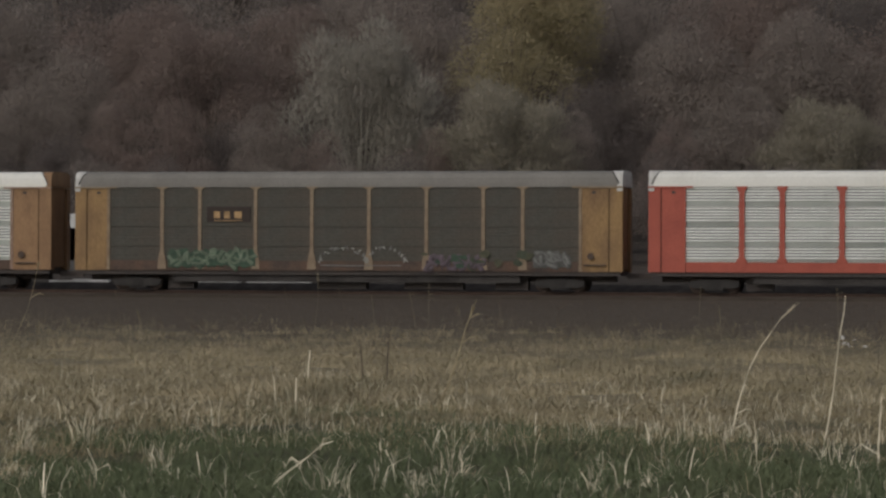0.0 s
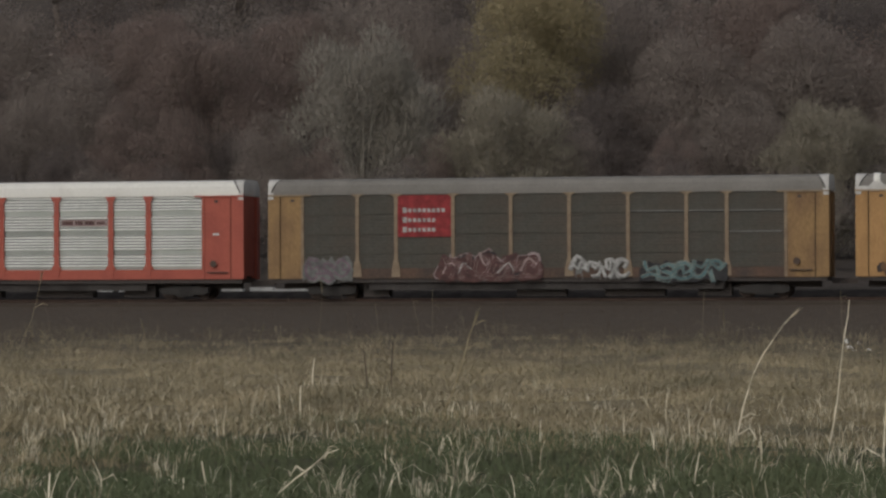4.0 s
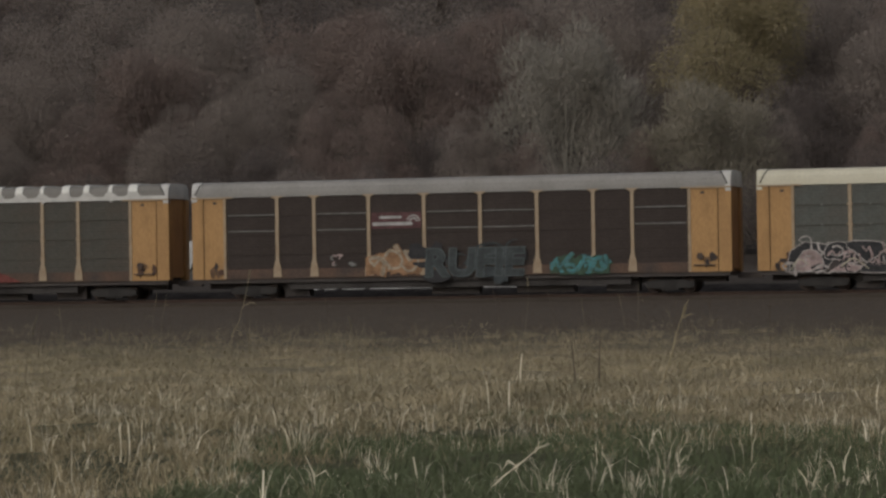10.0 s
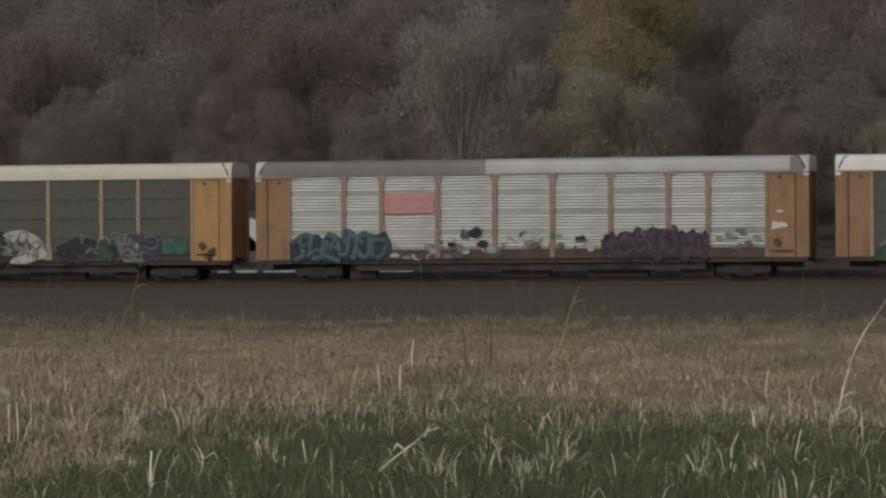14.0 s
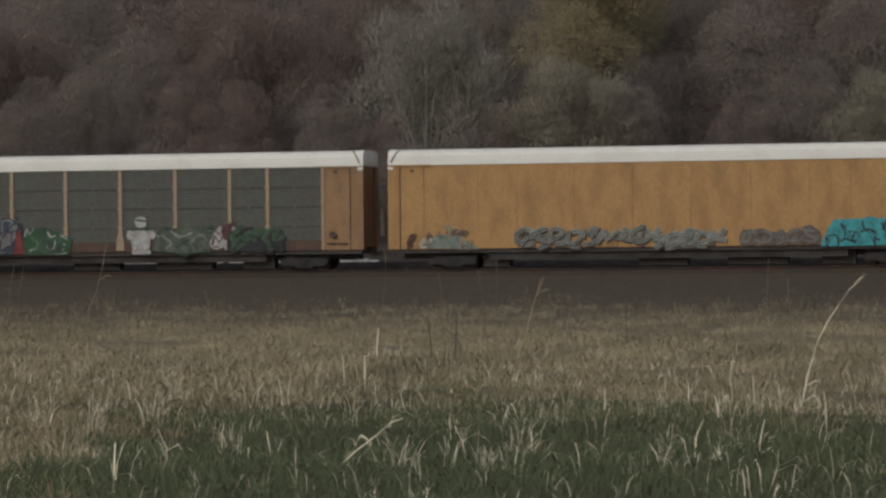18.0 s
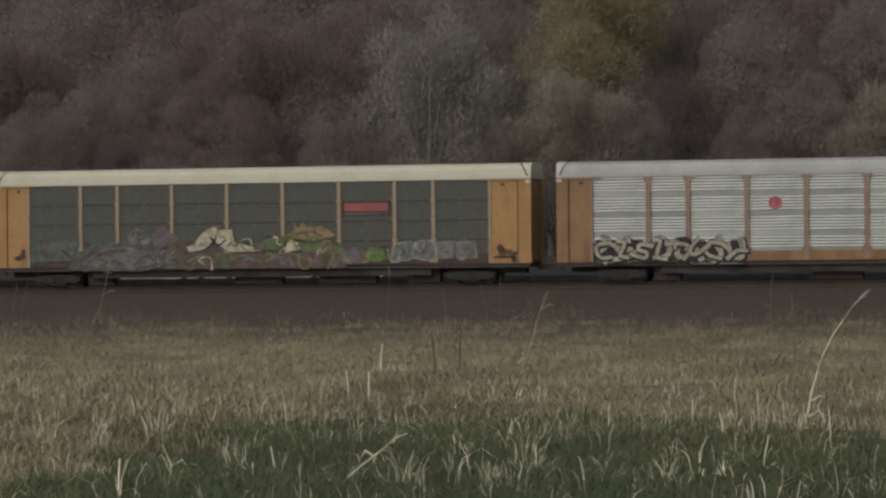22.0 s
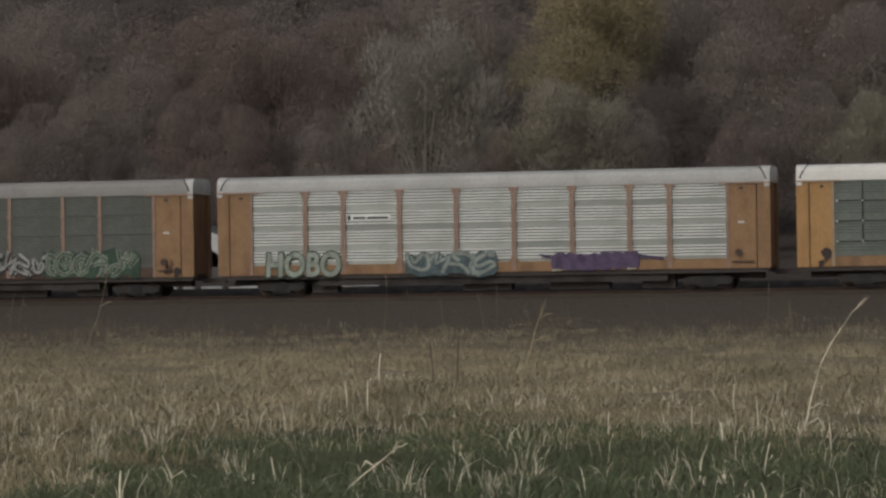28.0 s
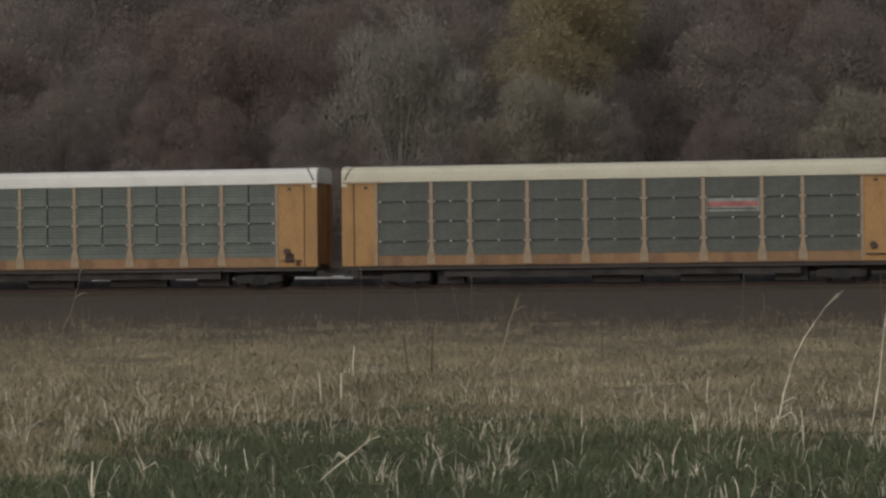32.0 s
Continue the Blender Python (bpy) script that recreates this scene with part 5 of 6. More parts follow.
graffiti(4, 18.4, 22.4, 0.8, 1.85, 5, BLACK, TEAL, PALE, "dark teal graffiti", 14)
# shield placard wagon
p = placard(5, 4.55, 6.29, 3.08, 4.98, mat_yellow, "yellow placard with a striped shield")
sh = Shape().plate([(4.86, 4.0), (5.98, 4.0), (6.02, 4.5), (5.9, 4.66), (5.7, 4.58), (5.42, 4.68), (5.14, 4.58), (4.94, 4.66), (4.82, 4.5)], -0.02, -0.012)
part("shield_top", sh, BLUE, p, "dark blue top of the shield")
part("shield_field", Shape().plate([(4.84, 4.0), (4.86, 3.5), (5.42, 3.24), (5.98, 3.5), (6.0, 4.0)], -0.019, -0.012), WHITE, p, "white field of the shield")
bars(p, WHITE, (4.98, 5.86, 4.38, 4.5), (4.96, 5.88, 4.12, 4.26), y=-0.026)
bars(p, paint(0.2, 0.03, 0.035), *[(4.93 + i * 0.16, 5.01 + i * 0.16, 3.38 + 0.05 * (abs(i - 3) < 1), 3.97) for i in range(7)], y=-0.025)
graffiti(5, 9.3, 17.5, 0.9, 2.2, 9, paint(0.034, 0.042, 0.03), paint(0.08, 0.1, 0.058), paint(0.05, 0.065, 0.04), "large olive green graffiti", 21, fat=0.55, rim=0.14)
flow(5, "yellow green foot of the graffiti", paint(0.08, 0.1, 0.045), 0.04, [(paint(0.13, 0.165, 0.06), (9.3, 0.9), (10.4, 1.3), (12.5, 1.15), (14.5, 1.1), (16.0, 1.25), (17.4, 0.9), (13.5, 0.85))])
part("graffiti", Shape().plate([(6.4, 1.0), (9.6, 1.0), (10.4, 2.1), (9.6, 1.95), (8.6, 1.6), (6.8, 1.35)], -0.046, -0.042), paint(0.17, 0.05, 0.04), WAGONS[5], "dull red sprayed swoosh")
part("graffiti", Shape().plate([(16.6, 1.0), (19.4, 1.0), (18.6, 1.35), (17.6, 1.7), (16.2, 2.0)], -0.046, -0.042), paint(0.17, 0.05, 0.04), WAGONS[5], "dull red sprayed swoosh")
# brown wagon
p = placard(6, 9.32, 11.9, 3.35, 4.15, paint(0.11, 0.05, 0.05), "maroon placard with a white bar and arc")
bars(p, WHITE, (9.4, 11.45, 3.5, 3.66), (9.75, 10.9, 3.84, 3.97))
arc = Shape()
for r in (0.32, 0.18):
    curl(arc, 11.5, 3.66, r, r, 0, math.pi, 0.08, -0.02, 0)
part("emblem", arc, WHITE, p)
sprayed(6, 7.4, 8.8, 1.55, 2.1, 8, (GREY, ROSE), "small pale sprayed scribble", 31, 0.16)
graffiti(6, 9.15, 11.8, 1.1, 2.35, 3, paint(0.3, 0.17, 0.09), paint(0.36, 0.30, 0.22), paint(0.3, 0.17, 0.09), "cream and orange graffiti", 32, fat=0.42)
sprayed(6, 11.7, 17.5, 0.85, 2.3, 26, (BLACK, paint(0.05, 0.058, 0.06)), "dark sprayed ground of the capitals", 33, 0.55)
word(6, "RUFIE", 12.1, 17.1, 0.95, 2.3, paint(0.052, 0.06, 0.06), paint(0.088, 0.102, 0.1), "large slate blue sprayed capitals with pale edges", y=-0.1, bold=0.03)
graffiti(6, 18.5, 21.2, 0.95, 1.95, 4, DKGREEN, TEAL, TURQ, "turquoise and green graffiti", 34)
# cream-roofed wagon with a lettered plate
p = placard(7, 6.5, 9.1, 3.12, 4.02, ORANGE, "orange plate with dark emblem shapes")
part("emblem", Shape().plate([(7.3, 3.35), (7.75, 3.35), (7.75, 3.5), (7.45, 3.52), (7.45, 3.65), (7.75, 3.67), (7.75, 3.82), (7.3, 3.82)], -0.02, -0.012), MAROON, p)
part("emblem", Shape().plate([(7.9, 3.35), (8.4, 3.35), (8.4, 3.82), (7.9, 3.82)], -0.02, -0.012), MAROON, p)
flow(7, "black graffiti with pale pink outlines", paint(0.4, 0.36, 0.33), 0.05, [
    (BLACK, (1.5, 0.95), (1.7, 1.9), (2.3, 2.25), (3.2, 2.1), (3.5, 1.5), (3.1, 0.95)), (ROSE, (1.9, 1.05), (2.2, 1.8), (2.8, 1.8), (3.05, 1.3), (2.6, 1.0)),
    (BLACK, (3.4, 1.6), (3.6, 2.2), (4.6, 2.1), (5.2, 1.7), (4.6, 1.3), (4.0, 1.5)), (ROSE, (3.6, 0.95), (4.2, 1.3), (5.0, 1.1), (4.6, 0.85)),
    (BLACK, (4.4, 2.25), (5.8, 2.2), (6.3, 1.6), (5.6, 1.2), (5.0, 1.6)), (BLACK, (5.1, 0.9), (5.6, 1.45), (6.4, 1.85), (6.9, 1.4), (6.6, 0.9)),
    (BLACK, (6.9, 0.95), (7.2, 1.8), (8.1, 2.05), (8.9, 1.7), (9.0, 1.2), (8.2, 1.35), (7.8, 1.0)), (ROSE, (7.9, 1.0), (8.4, 1.35), (9.0, 1.1), (8.6, 0.9))],
    [(CREAM, 0.06, (1.6, 1.0), (2.0, 1.5), (2.5, 1.2)), (CREAM, 0.06, (4.0, 1.1), (4.6, 1.5), (5.3, 1.0)), (ROSE, 0.07, (6.0, 2.3), (6.2, 1.7), (7.0, 1.9)), (CREAM, 0.05, (7.4, 1.1), (8.2, 1.6), (8.8, 1.3))])
flow(7, "white and black graffiti shapes", BROWNP, 0.03, [
    (GREY, (9.2, 0.9), (9.6, 1.5), (10.3, 1.7), (10.9, 1.3), (11.3, 0.95)), (PALE, (10.1, 2.25), (10.7, 2.45), (11.3, 2.3), (11.6, 1.7), (11.4, 1.15), (10.8, 1.5), (10.2, 1.8)),
    (BLACK, (11.7, 2.2), (12.1, 2.5), (12.7, 2.3), (12.9, 1.9), (12.5, 1.6), (12.9, 1.2), (12.6, 0.9), (11.9, 1.2), (12.0, 1.8)),
    (WHITE, (12.9, 1.5), (13.5, 1.9), (14.1, 1.7), (14.2, 1.1), (13.2, 0.95)), (BLACK, (13.2, 2.05), (13.6, 2.55), (14.2, 2.45), (14.0, 2.0)),
    (BLACK, (14.2, 1.0), (14.5, 1.9), (15.2, 2.5), (15.4, 2.2), (15.6, 1.5), (15.2, 0.9)),
    (WHITE, (15.5, 2.3), (16.4, 2.5), (17.2, 2.1), (17.5, 1.3), (16.6, 0.95), (15.8, 1.0), (16.3, 1.6)), (GREY, (15.9, 1.8), (16.5, 2.0), (16.9, 1.7), (16.3, 1.5))],
    [(GREY, 0.08, (12.3, 2.3), (12.5, 2.0), (12.2, 1.7)), (PALE, 0.06, (12.2, 1.4), (12.5, 1.2), (12.8, 1.4)), (BLACK, 0.07, (13.1, 1.3), (13.7, 1.5), (14.1, 1.2)), (GREY, 0.07, (14.6, 1.4), (14.9, 2.0), (15.2, 1.7)), (BLACK, 0.06, (16.0, 1.2), (16.6, 1.4), (17.2, 1.2))])
flow(7, "dark graffiti in black, green and navy", MID_GREY, 0.025, [
    (BLACK, (18.4, 1.05), (18.3, 1.75), (19.2, 2.15), (20.1, 2.0), (20.3, 1.3), (19.6, 0.95)), (DKGREEN, (20.4, 1.1), (20.5, 2.0), (21.3, 2.15), (21.7, 1.4), (21.3, 0.95)),
    (MID_GREY, (21.3, 2.2), (22.0, 2.25), (22.3, 1.6), (22.8, 1.0), (21.8, 0.95)), (NAVY, (22.0, 2.25), (23.4, 2.25), (23.8, 1.8), (23.4, 1.05), (22.5, 1.2), (22.6, 1.8))],
    [(GREY, 0.05, (18.6, 2.2), (19.4, 2.3), (20.3, 2.0), (20.1, 1.3)), (PALE, 0.07, (20.3, 1.9), (20.7, 2.2), (21.0, 1.9)), (GREY, 0.05, (21.2, 2.2), (22.4, 2.4), (23.6, 2.3)), (PALE, 0.06, (21.9, 1.6), (22.3, 1.3), (22.9, 1.4)), (BLACK, 0.3, (21.0, 1.8), (21.3, 1.3), (21.1, 0.95))])
part("graffiti", Shape().box(23.75, 25.0, -0.046, -0.042, 1.3, 2.05), paint(0.055, 0.125, 0.105), WAGONS[7], "flat teal sprayed patch")
# pink placard wagon
p = placard(8, 6.56, 9.02, 3.22, 4.18, material("faded_pink_paint", (0.5, 0.235, 0.225), 0.6, vary=0.12, scale=1.5, fine=9), "faded pink placard")
bars(p, ROSE, (6.7, 8.9, 3.4, 3.46), (6.7, 8.9, 3.86, 3.92))
graffiti(8, 1.85, 6.7, 0.95, 2.4, 6, paint(0.036, 0.045, 0.06), paint(0.085, 0.14, 0.145), SLATE, "teal graffiti on dark blue", 51, fat=0.3, rim=0.14)
sprayed(8, 6.8, 9.0, 1.0, 2.0, 10, (PALE, GREY, WHITE), "pale sprayed patches", 52, 0.25)
sprayed(8, 9.2, 12.2, 1.1, 2.4, 16, (BLACK, WHITE, SLATE, GREY), "black and white sprayed arcs", 53, 0.34)
sprayed(8, 12.4, 17.2, 1.4, 2.1, 18, (WHITE, OLIVE, BLACK, PALE), "scattered sprayed patches", 54, 0.24)
graffiti(8, 17.4, 22.4, 1.0, 2.45, 7, paint(0.04, 0.036, 0.044), paint(0.08, 0.057, 0.092), MAROON, "dark purple graffiti", 55, fat=0.4, rim=0.14)
sprayed(8, 23.0, 24.9, 1.4, 2.3, 9, (PALE, TEAL, MAUVE), "faint sprayed patches", 56, 0.22)
part("patch", Shape().plate([(25.5, 2.3), (26.3, 2.45), (26.2, 2.6), (25.55, 2.7)], -0.006, 0.02), mat_panelwhite, WAGONS[8], "torn white paper patch")
# white-roofed wagon with green graffiti
p = placard(9, 4.55, 6.29, 3.15, 4.98, TAN, "tan placard with a small emblem")
bars(p, BLUE, (5.05, 5.8, 4.22, 4.62))
bars(p, ROSE, (5.12, 5.73, 4.3, 4.54), y=-0.024)
bars(p, PINK, (5.0, 5.83, 3.78, 4.18))
bars(p, BROWNP, (4.75, 6.1, 3.5, 3.55))
flow(9, "green graffiti with pale lines", DKGREEN, 0.05, [
    (DKGREEN, (2.0, 0.9), (2.6, 1.6), (3.6, 1.95), (4.4, 2.25), (5.2, 2.1), (5.0, 1.2), (4.0, 0.85)), (paint(0.06, 0.075, 0.045), (3.4, 1.1), (3.8, 2.1), (4.5, 2.3), (4.8, 1.4), (4.2, 1.0)),
    (GREEN, (4.6, 0.95), (5.0, 1.8), (5.9, 2.15), (6.9, 2.25), (7.1, 1.3), (6.2, 0.9))],
    [(PALE, 0.07, (2.1, 1.5), (2.7, 1.85), (3.2, 1.5)), (MID_GREY, 0.09, (2.5, 1.2), (3.0, 1.5), (3.5, 1.1)), (PALE, 0.08, (4.7, 1.3), (5.2, 2.05), (5.7, 1.9), (5.4, 1.3)), (MINT, 0.07, (5.7, 1.1), (5.9, 1.7), (6.3, 1.4)), (PALE, 0.09, (6.0, 2.1), (6.4, 1.5), (6.8, 2.3)), (DKGREEN, 0.16, (5.3, 1.0), (5.9, 1.4), (6.6, 1.0)), (GREEN, 0.1, (2.9, 1.0), (3.3, 1.4), (3.9, 1.2))])
flow(9, "dark slate graffiti block with grey touches", BLACK, 0.06, [
    (NAVY, (7.15, 1.1), (7.2, 2.3), (8.5, 2.6), (9.4, 2.5), (9.55, 1.9), (9.3, 1.05)), (GREY, (7.45, 1.8), (8.4, 2.45), (8.2, 1.9)), (MID_GREY, (8.6, 1.25), (9.0, 2.1), (9.45, 2.35), (9.2, 1.5)), (BLACK, (7.4, 1.2), (7.8, 1.7), (8.5, 1.5), (8.3, 1.1))],
    [(PALE, 0.06, (8.0, 1.3), (8.2, 1.9), (8.5, 1.7)), (GREY, 0.1, (6.8, 1.0), (7.8, 1.02), (8.9, 1.0)), (BLACK, 0.08, (7.6, 2.3), (8.0, 2.0), (8.3, 2.2))])
part("graffiti", Shape().plate([(9.3, 0.9), (9.9, 0.95), (9.75, 1.6), (9.65, 2.15), (9.45, 2.0)], -0.052, -0.048), paint(0.19, 0.045, 0.04), WAGONS[9], "red sprayed stroke")
flow(9, "green rounded graffiti", DKGREEN, 0.06, [
    (paint(0.045, 0.1, 0.055), (9.95, 0.95), (10.1, 2.0), (10.9, 2.15), (11.6, 1.85), (12.2, 1.65), (12.0, 0.95)), (DKGREEN, (10.6, 1.0), (11.0, 1.5), (11.7, 1.4), (11.6, 1.0))],
    [(WHITE, 0.1, (11.1, 2.05), (11.25, 1.75), (11.5, 1.85)), (WHITE, 0.08, (11.75, 1.85), (12.15, 1.65)), (GREEN, 0.12, (10.2, 1.8), (10.6, 1.4), (10.3, 1.1))])
rs = random.Random(64)
fig = Shape()
blob(fig, 15.95, 1.55, 0.5, 0.5, -0.05, 0, rs, 16, 0.05)
blob(fig, 15.95, 2.45, 0.3, 0.28, -0.052, 0, rs, 14, 0.05)
blob(fig, 15.42, 1.8, 0.2, 0.24, -0.053, 0, rs, 12, 0.1)
blob(fig, 16.5, 1.82, 0.2, 0.22, -0.053, 0, rs, 12, 0.1)
fig.box(15.5, 16.45, -0.05, -0.046, 0.85, 1.05)
stroke(fig, 15.6, 2.12, 16.35, 2.1, 0.14, -0.058, 1)
stroke(fig, 15.75, 2.55, 16.2, 2.5, 0.1, -0.058, 1)
spray(9, fig, [WHITE, DKGREEN], "plain white rounded sprayed shapes")
flow(9, "grey green graffiti with pale strokes", DKGREEN, 0.05, [
    (paint(0.1, 0.115, 0.09), (16.8, 1.05), (17.1, 2.0), (18.4, 2.1), (19.5, 2.0), (19.3, 1.05), (18.2, 0.9))],
    [(GREY, 0.12, (17.0, 1.8), (17.5, 1.4), (17.2, 1.1)), (PALE, 0.1, (17.5, 2.0), (18.0, 1.7), (18.6, 1.9)), (DKGREEN, 0.14, (17.8, 1.2), (18.4, 1.5), (18.9, 1.1)), (GREY, 0.1, (18.5, 1.4), (19.0, 1.8), (19.4, 1.5)), (PALE, 0.08, (16.5, 2.0), (16.9, 1.7))])
flow(9, "white and maroon sprayed shapes", MAROON, 0.03, [(WHITE, (19.6, 1.4), (20.0, 2.15), (20.4, 1.9), (20.35, 1.1), (20.1, 1.2)), (MAROON, (20.2, 2.2), (20.7, 2.25), (20.85, 1.7), (20.3, 1.55))])
graffiti(9, 20.5, 23.2, 0.95, 2.15, 3, BLACK, DKGREEN, GREEN, "dark green graffiti", 67)
# plain yellow wagon
flow(10, "pale teal, cream and brown sprayed patch", TAN, 0.02, [(CREAM, (1.65, 1.0), (1.7, 1.4), (2.2, 1.55), (2.5, 1.1)), (paint(0.19, 0.22, 0.19), (2.1, 1.05), (2.5, 1.6), (3.4, 1.75), (3.9, 1.3), (4.4, 1.0)), (BROWNP, (3.0, 1.65), (3.1, 1.9), (3.9, 1.85), (3.7, 1.55))], fuss=1)
graffiti(10, 6.4, 12.8, 1.02, 2.0, 8, paint(0.07, 0.058, 0.045), paint(0.15, 0.145, 0.13), PALE, "grey graffiti rings with white arcs", 72, fat=0.3, cloud=False, rim=0.14)
graffiti(10, 12.9, 16.5, 1.0, 1.85, 5, paint(0.11, 0.1, 0.085), paint(0.18, 0.185, 0.165), PALE, "faded grey green graffiti", 73, fat=0.5, cloud=False, rim=0.14)
graffiti(10, 17.3, 20.9, 1.0, 1.8, 5, BROWNP, MID_GREY, BROWNP, "faded brown grey graffiti", 74, fat=0.4)
flow(10, "bright turquoise graffiti with black strokes", TURQ, 0.04, [(TURQ, (21.3, 1.0), (21.6, 1.7), (21.9, 2.1), (23.4, 2.15), (25.0, 2.1), (25.5, 1.1), (23.5, 0.98))],
    [(BLACK, 0.09, *p) for p in (((22.0, 2.0), (22.2, 1.5), (22.0, 1.1)), ((22.5, 1.2), (22.7, 1.6), (22.9, 1.3)), ((23.0, 2.1), (23.1, 1.7), (23.4, 1.5)), ((23.5, 1.1), (23.7, 1.5)), ((23.9, 2.0), (24.1, 1.6), (24.0, 1.3)), ((24.4, 1.9), (24.6, 1.5), (24.9, 1.2)), ((21.8, 1.3), (22.0, 1.2)), ((24.8, 2.0), (25.1, 1.6)))])
sprayed(10, 25.3, 26.3, 1.4, 2.2, 6, (BROWNP, ROSE, TEAL), "brown and pink sprayed patches", 76, 0.22)
# cream-roofed wagon with muted graffiti
flow(11, "muted grey, mauve and green graffiti", paint(0.12, 0.13, 0.105), 0.04, [
    (paint(0.125, 0.125, 0.108), (2.0, 1.3), (2.1, 2.15), (4.2, 2.25), (4.2, 1.4)), (GREEN, (4.7, 1.5), (5.2, 2.2), (6.3, 2.1), (6.2, 1.6)),
    (paint(0.11, 0.1, 0.095), (4.2, 0.9), (4.4, 1.6), (5.6, 2.0), (7.2, 2.2), (8.4, 1.9), (8.7, 1.1), (7.5, 0.85)), (MID_GREY, (5.2, 1.1), (6.0, 1.6), (7.2, 1.7), (8.2, 1.2), (7.0, 0.95)),
    (GREY, (7.0, 2.2), (7.4, 2.85), (8.0, 2.5), (7.9, 2.1)), (MAUVE, (8.2, 2.1), (8.6, 2.9), (9.4, 2.3), (9.0, 2.0)), (BROWNP, (9.0, 1.0), (9.1, 1.8), (9.6, 2.3), (9.9, 1.5))],
    [(DKGREEN, 0.12, (3.5, 1.9), (4.0, 1.5), (4.4, 2.2)), (MAROON, 0.09, (4.4, 1.3), (5.2, 1.7), (6.2, 1.5)), (GREY, 0.06, (4.6, 1.1), (5.6, 1.8), (6.8, 1.9), (8.3, 1.6)), (BROWNP, 0.12, (5.4, 1.0), (6.2, 1.3), (6.8, 1.0)), (GREY, 0.06, (6.6, 1.3), (7.6, 1.6), (8.5, 1.2)), (MAROON, 0.08, (7.2, 1.0), (7.9, 1.5), (8.6, 1.0))])
flow(11, "cream, olive and tan graffiti over brown", BROWNP, 0.04, [
    (BROWNP, (9.4, 0.95), (9.5, 1.6), (12, 1.55), (15, 1.55), (17.6, 1.45), (17.5, 0.9)), (CREAM, (9.8, 1.75), (10.4, 2.1), (11.0, 2.8), (11.4, 2.8), (11.3, 2.3), (10.8, 1.8)),
    (CREAM, (11.7, 2.7), (12.3, 2.7), (12.4, 2.15), (13.2, 1.95), (13.6, 1.75), (12.2, 1.7), (11.6, 2.1)), (paint(0.12, 0.15, 0.07), (13.4, 1.8), (14.2, 2.35), (15.0, 2.35), (14.8, 1.8)),
    (CREAM, (15.0, 1.6), (15.2, 2.25), (16.1, 1.85)), (paint(0.26, 0.2, 0.1), (15.2, 2.4), (15.7, 2.8), (16.8, 2.85), (17.4, 2.45), (16.4, 2.2)), (OLIVE, (16.0, 1.9), (17.2, 2.1), (17.9, 1.7), (16.8, 1.5)),
    (MAUVE, (17.8, 1.1), (18.1, 1.7), (18.8, 1.7), (19.0, 1.1)), (paint(0.12, 0.2, 0.06), (19.0, 1.3), (19.3, 1.8), (19.9, 1.7), (20.1, 1.3), (19.6, 1.1))],
    [(GREY, 0.08, (10.0, 1.2), (10.8, 1.5), (11.5, 1.1)), (BLACK, 0.12, (11.2, 2.4), (11.6, 2.0), (12.0, 2.3)), (MID_GREY, 0.1, (12.0, 1.2), (12.8, 1.5), (13.8, 1.1)), (paint(0.2, 0.18, 0.1), 0.08, (14.0, 1.2), (15.0, 1.6), (16.4, 1.2)), (BROWNP, 0.1, (15.6, 2.5), (16.4, 2.6), (17.0, 2.3)), (GREY, 0.06, (17.9, 1.3), (18.4, 1.6), (18.9, 1.2))])
p = placard(11, 17.9, 20.3, 3.4, 4.05, MAROON, "faded red strip with white line")
bars(p, material("faded_red_paint", (0.3, 0.095, 0.085), 0.6, vary=0.15, scale=1.5, fine=9), (18.0, 20.2, 3.58, 3.98))
bars(p, GREY, (18.0, 20.2, 3.43, 3.48))
flow(11, "row of grey bubble shapes with pale edges", PALE, 0.05, [
    (MID_GREY, (20.5, 1.2), (20.7, 1.9), (21.3, 2.0), (21.4, 1.3)), (MID_GREY, (21.6, 1.3), (21.6, 1.95), (22.3, 2.05), (22.4, 1.3)), (GREY, (22.7, 1.25), (22.7, 2.0), (23.4, 2.0), (23.4, 1.3)), (MID_GREY, (23.7, 1.3), (23.7, 2.0), (24.5, 2.0), (24.6, 1.3))],
    [(BROWNP, 0.12, (20.8, 1.4), (21.1, 1.7)), (BROWNP, 0.14, (21.9, 1.5), (22.1, 1.8)), (BROWNP, 0.12, (23.0, 1.5), (23.3, 1.6)), (OLIVE, 0.16, (24.0, 1.5), (24.2, 1.8))])
# white wagon with two red discs
for x in (10.55, 16.4):
    d = part("emblem", Shape().disc(x, 0.02, 0.04, 3.72, 0.31, 22), paint(0.5, 0.12, 0.13), WAGONS[12], "round faded red emblem")
    bars(d, ROSE, (x - 0.14, x + 0.02, 3.62, 3.82), y=0.014)
graffiti(12, 1.9, 9.1, 1.0, 2.15, 8, BLACK, paint(0.42, 0.38, 0.29), BLACK, "cream graffiti with black outlines", 91, fat=0.7, rim=0.14)
part("graffiti", Shape().box(1.95, 3.6, -0.046, -0.042, 0.92, 1.12), OLIVE, WAGONS[12], "olive green sprayed strip")
p = placard(12, 6.5, 9.0, 0.82, 1.1, GREY, "pale lettered strip on the sill", y=-0.03)
bars(p, BLACK, (6.65, 7.4, 0.9, 1.02), (7.7, 8.8, 0.9, 1.02), y=-0.036)
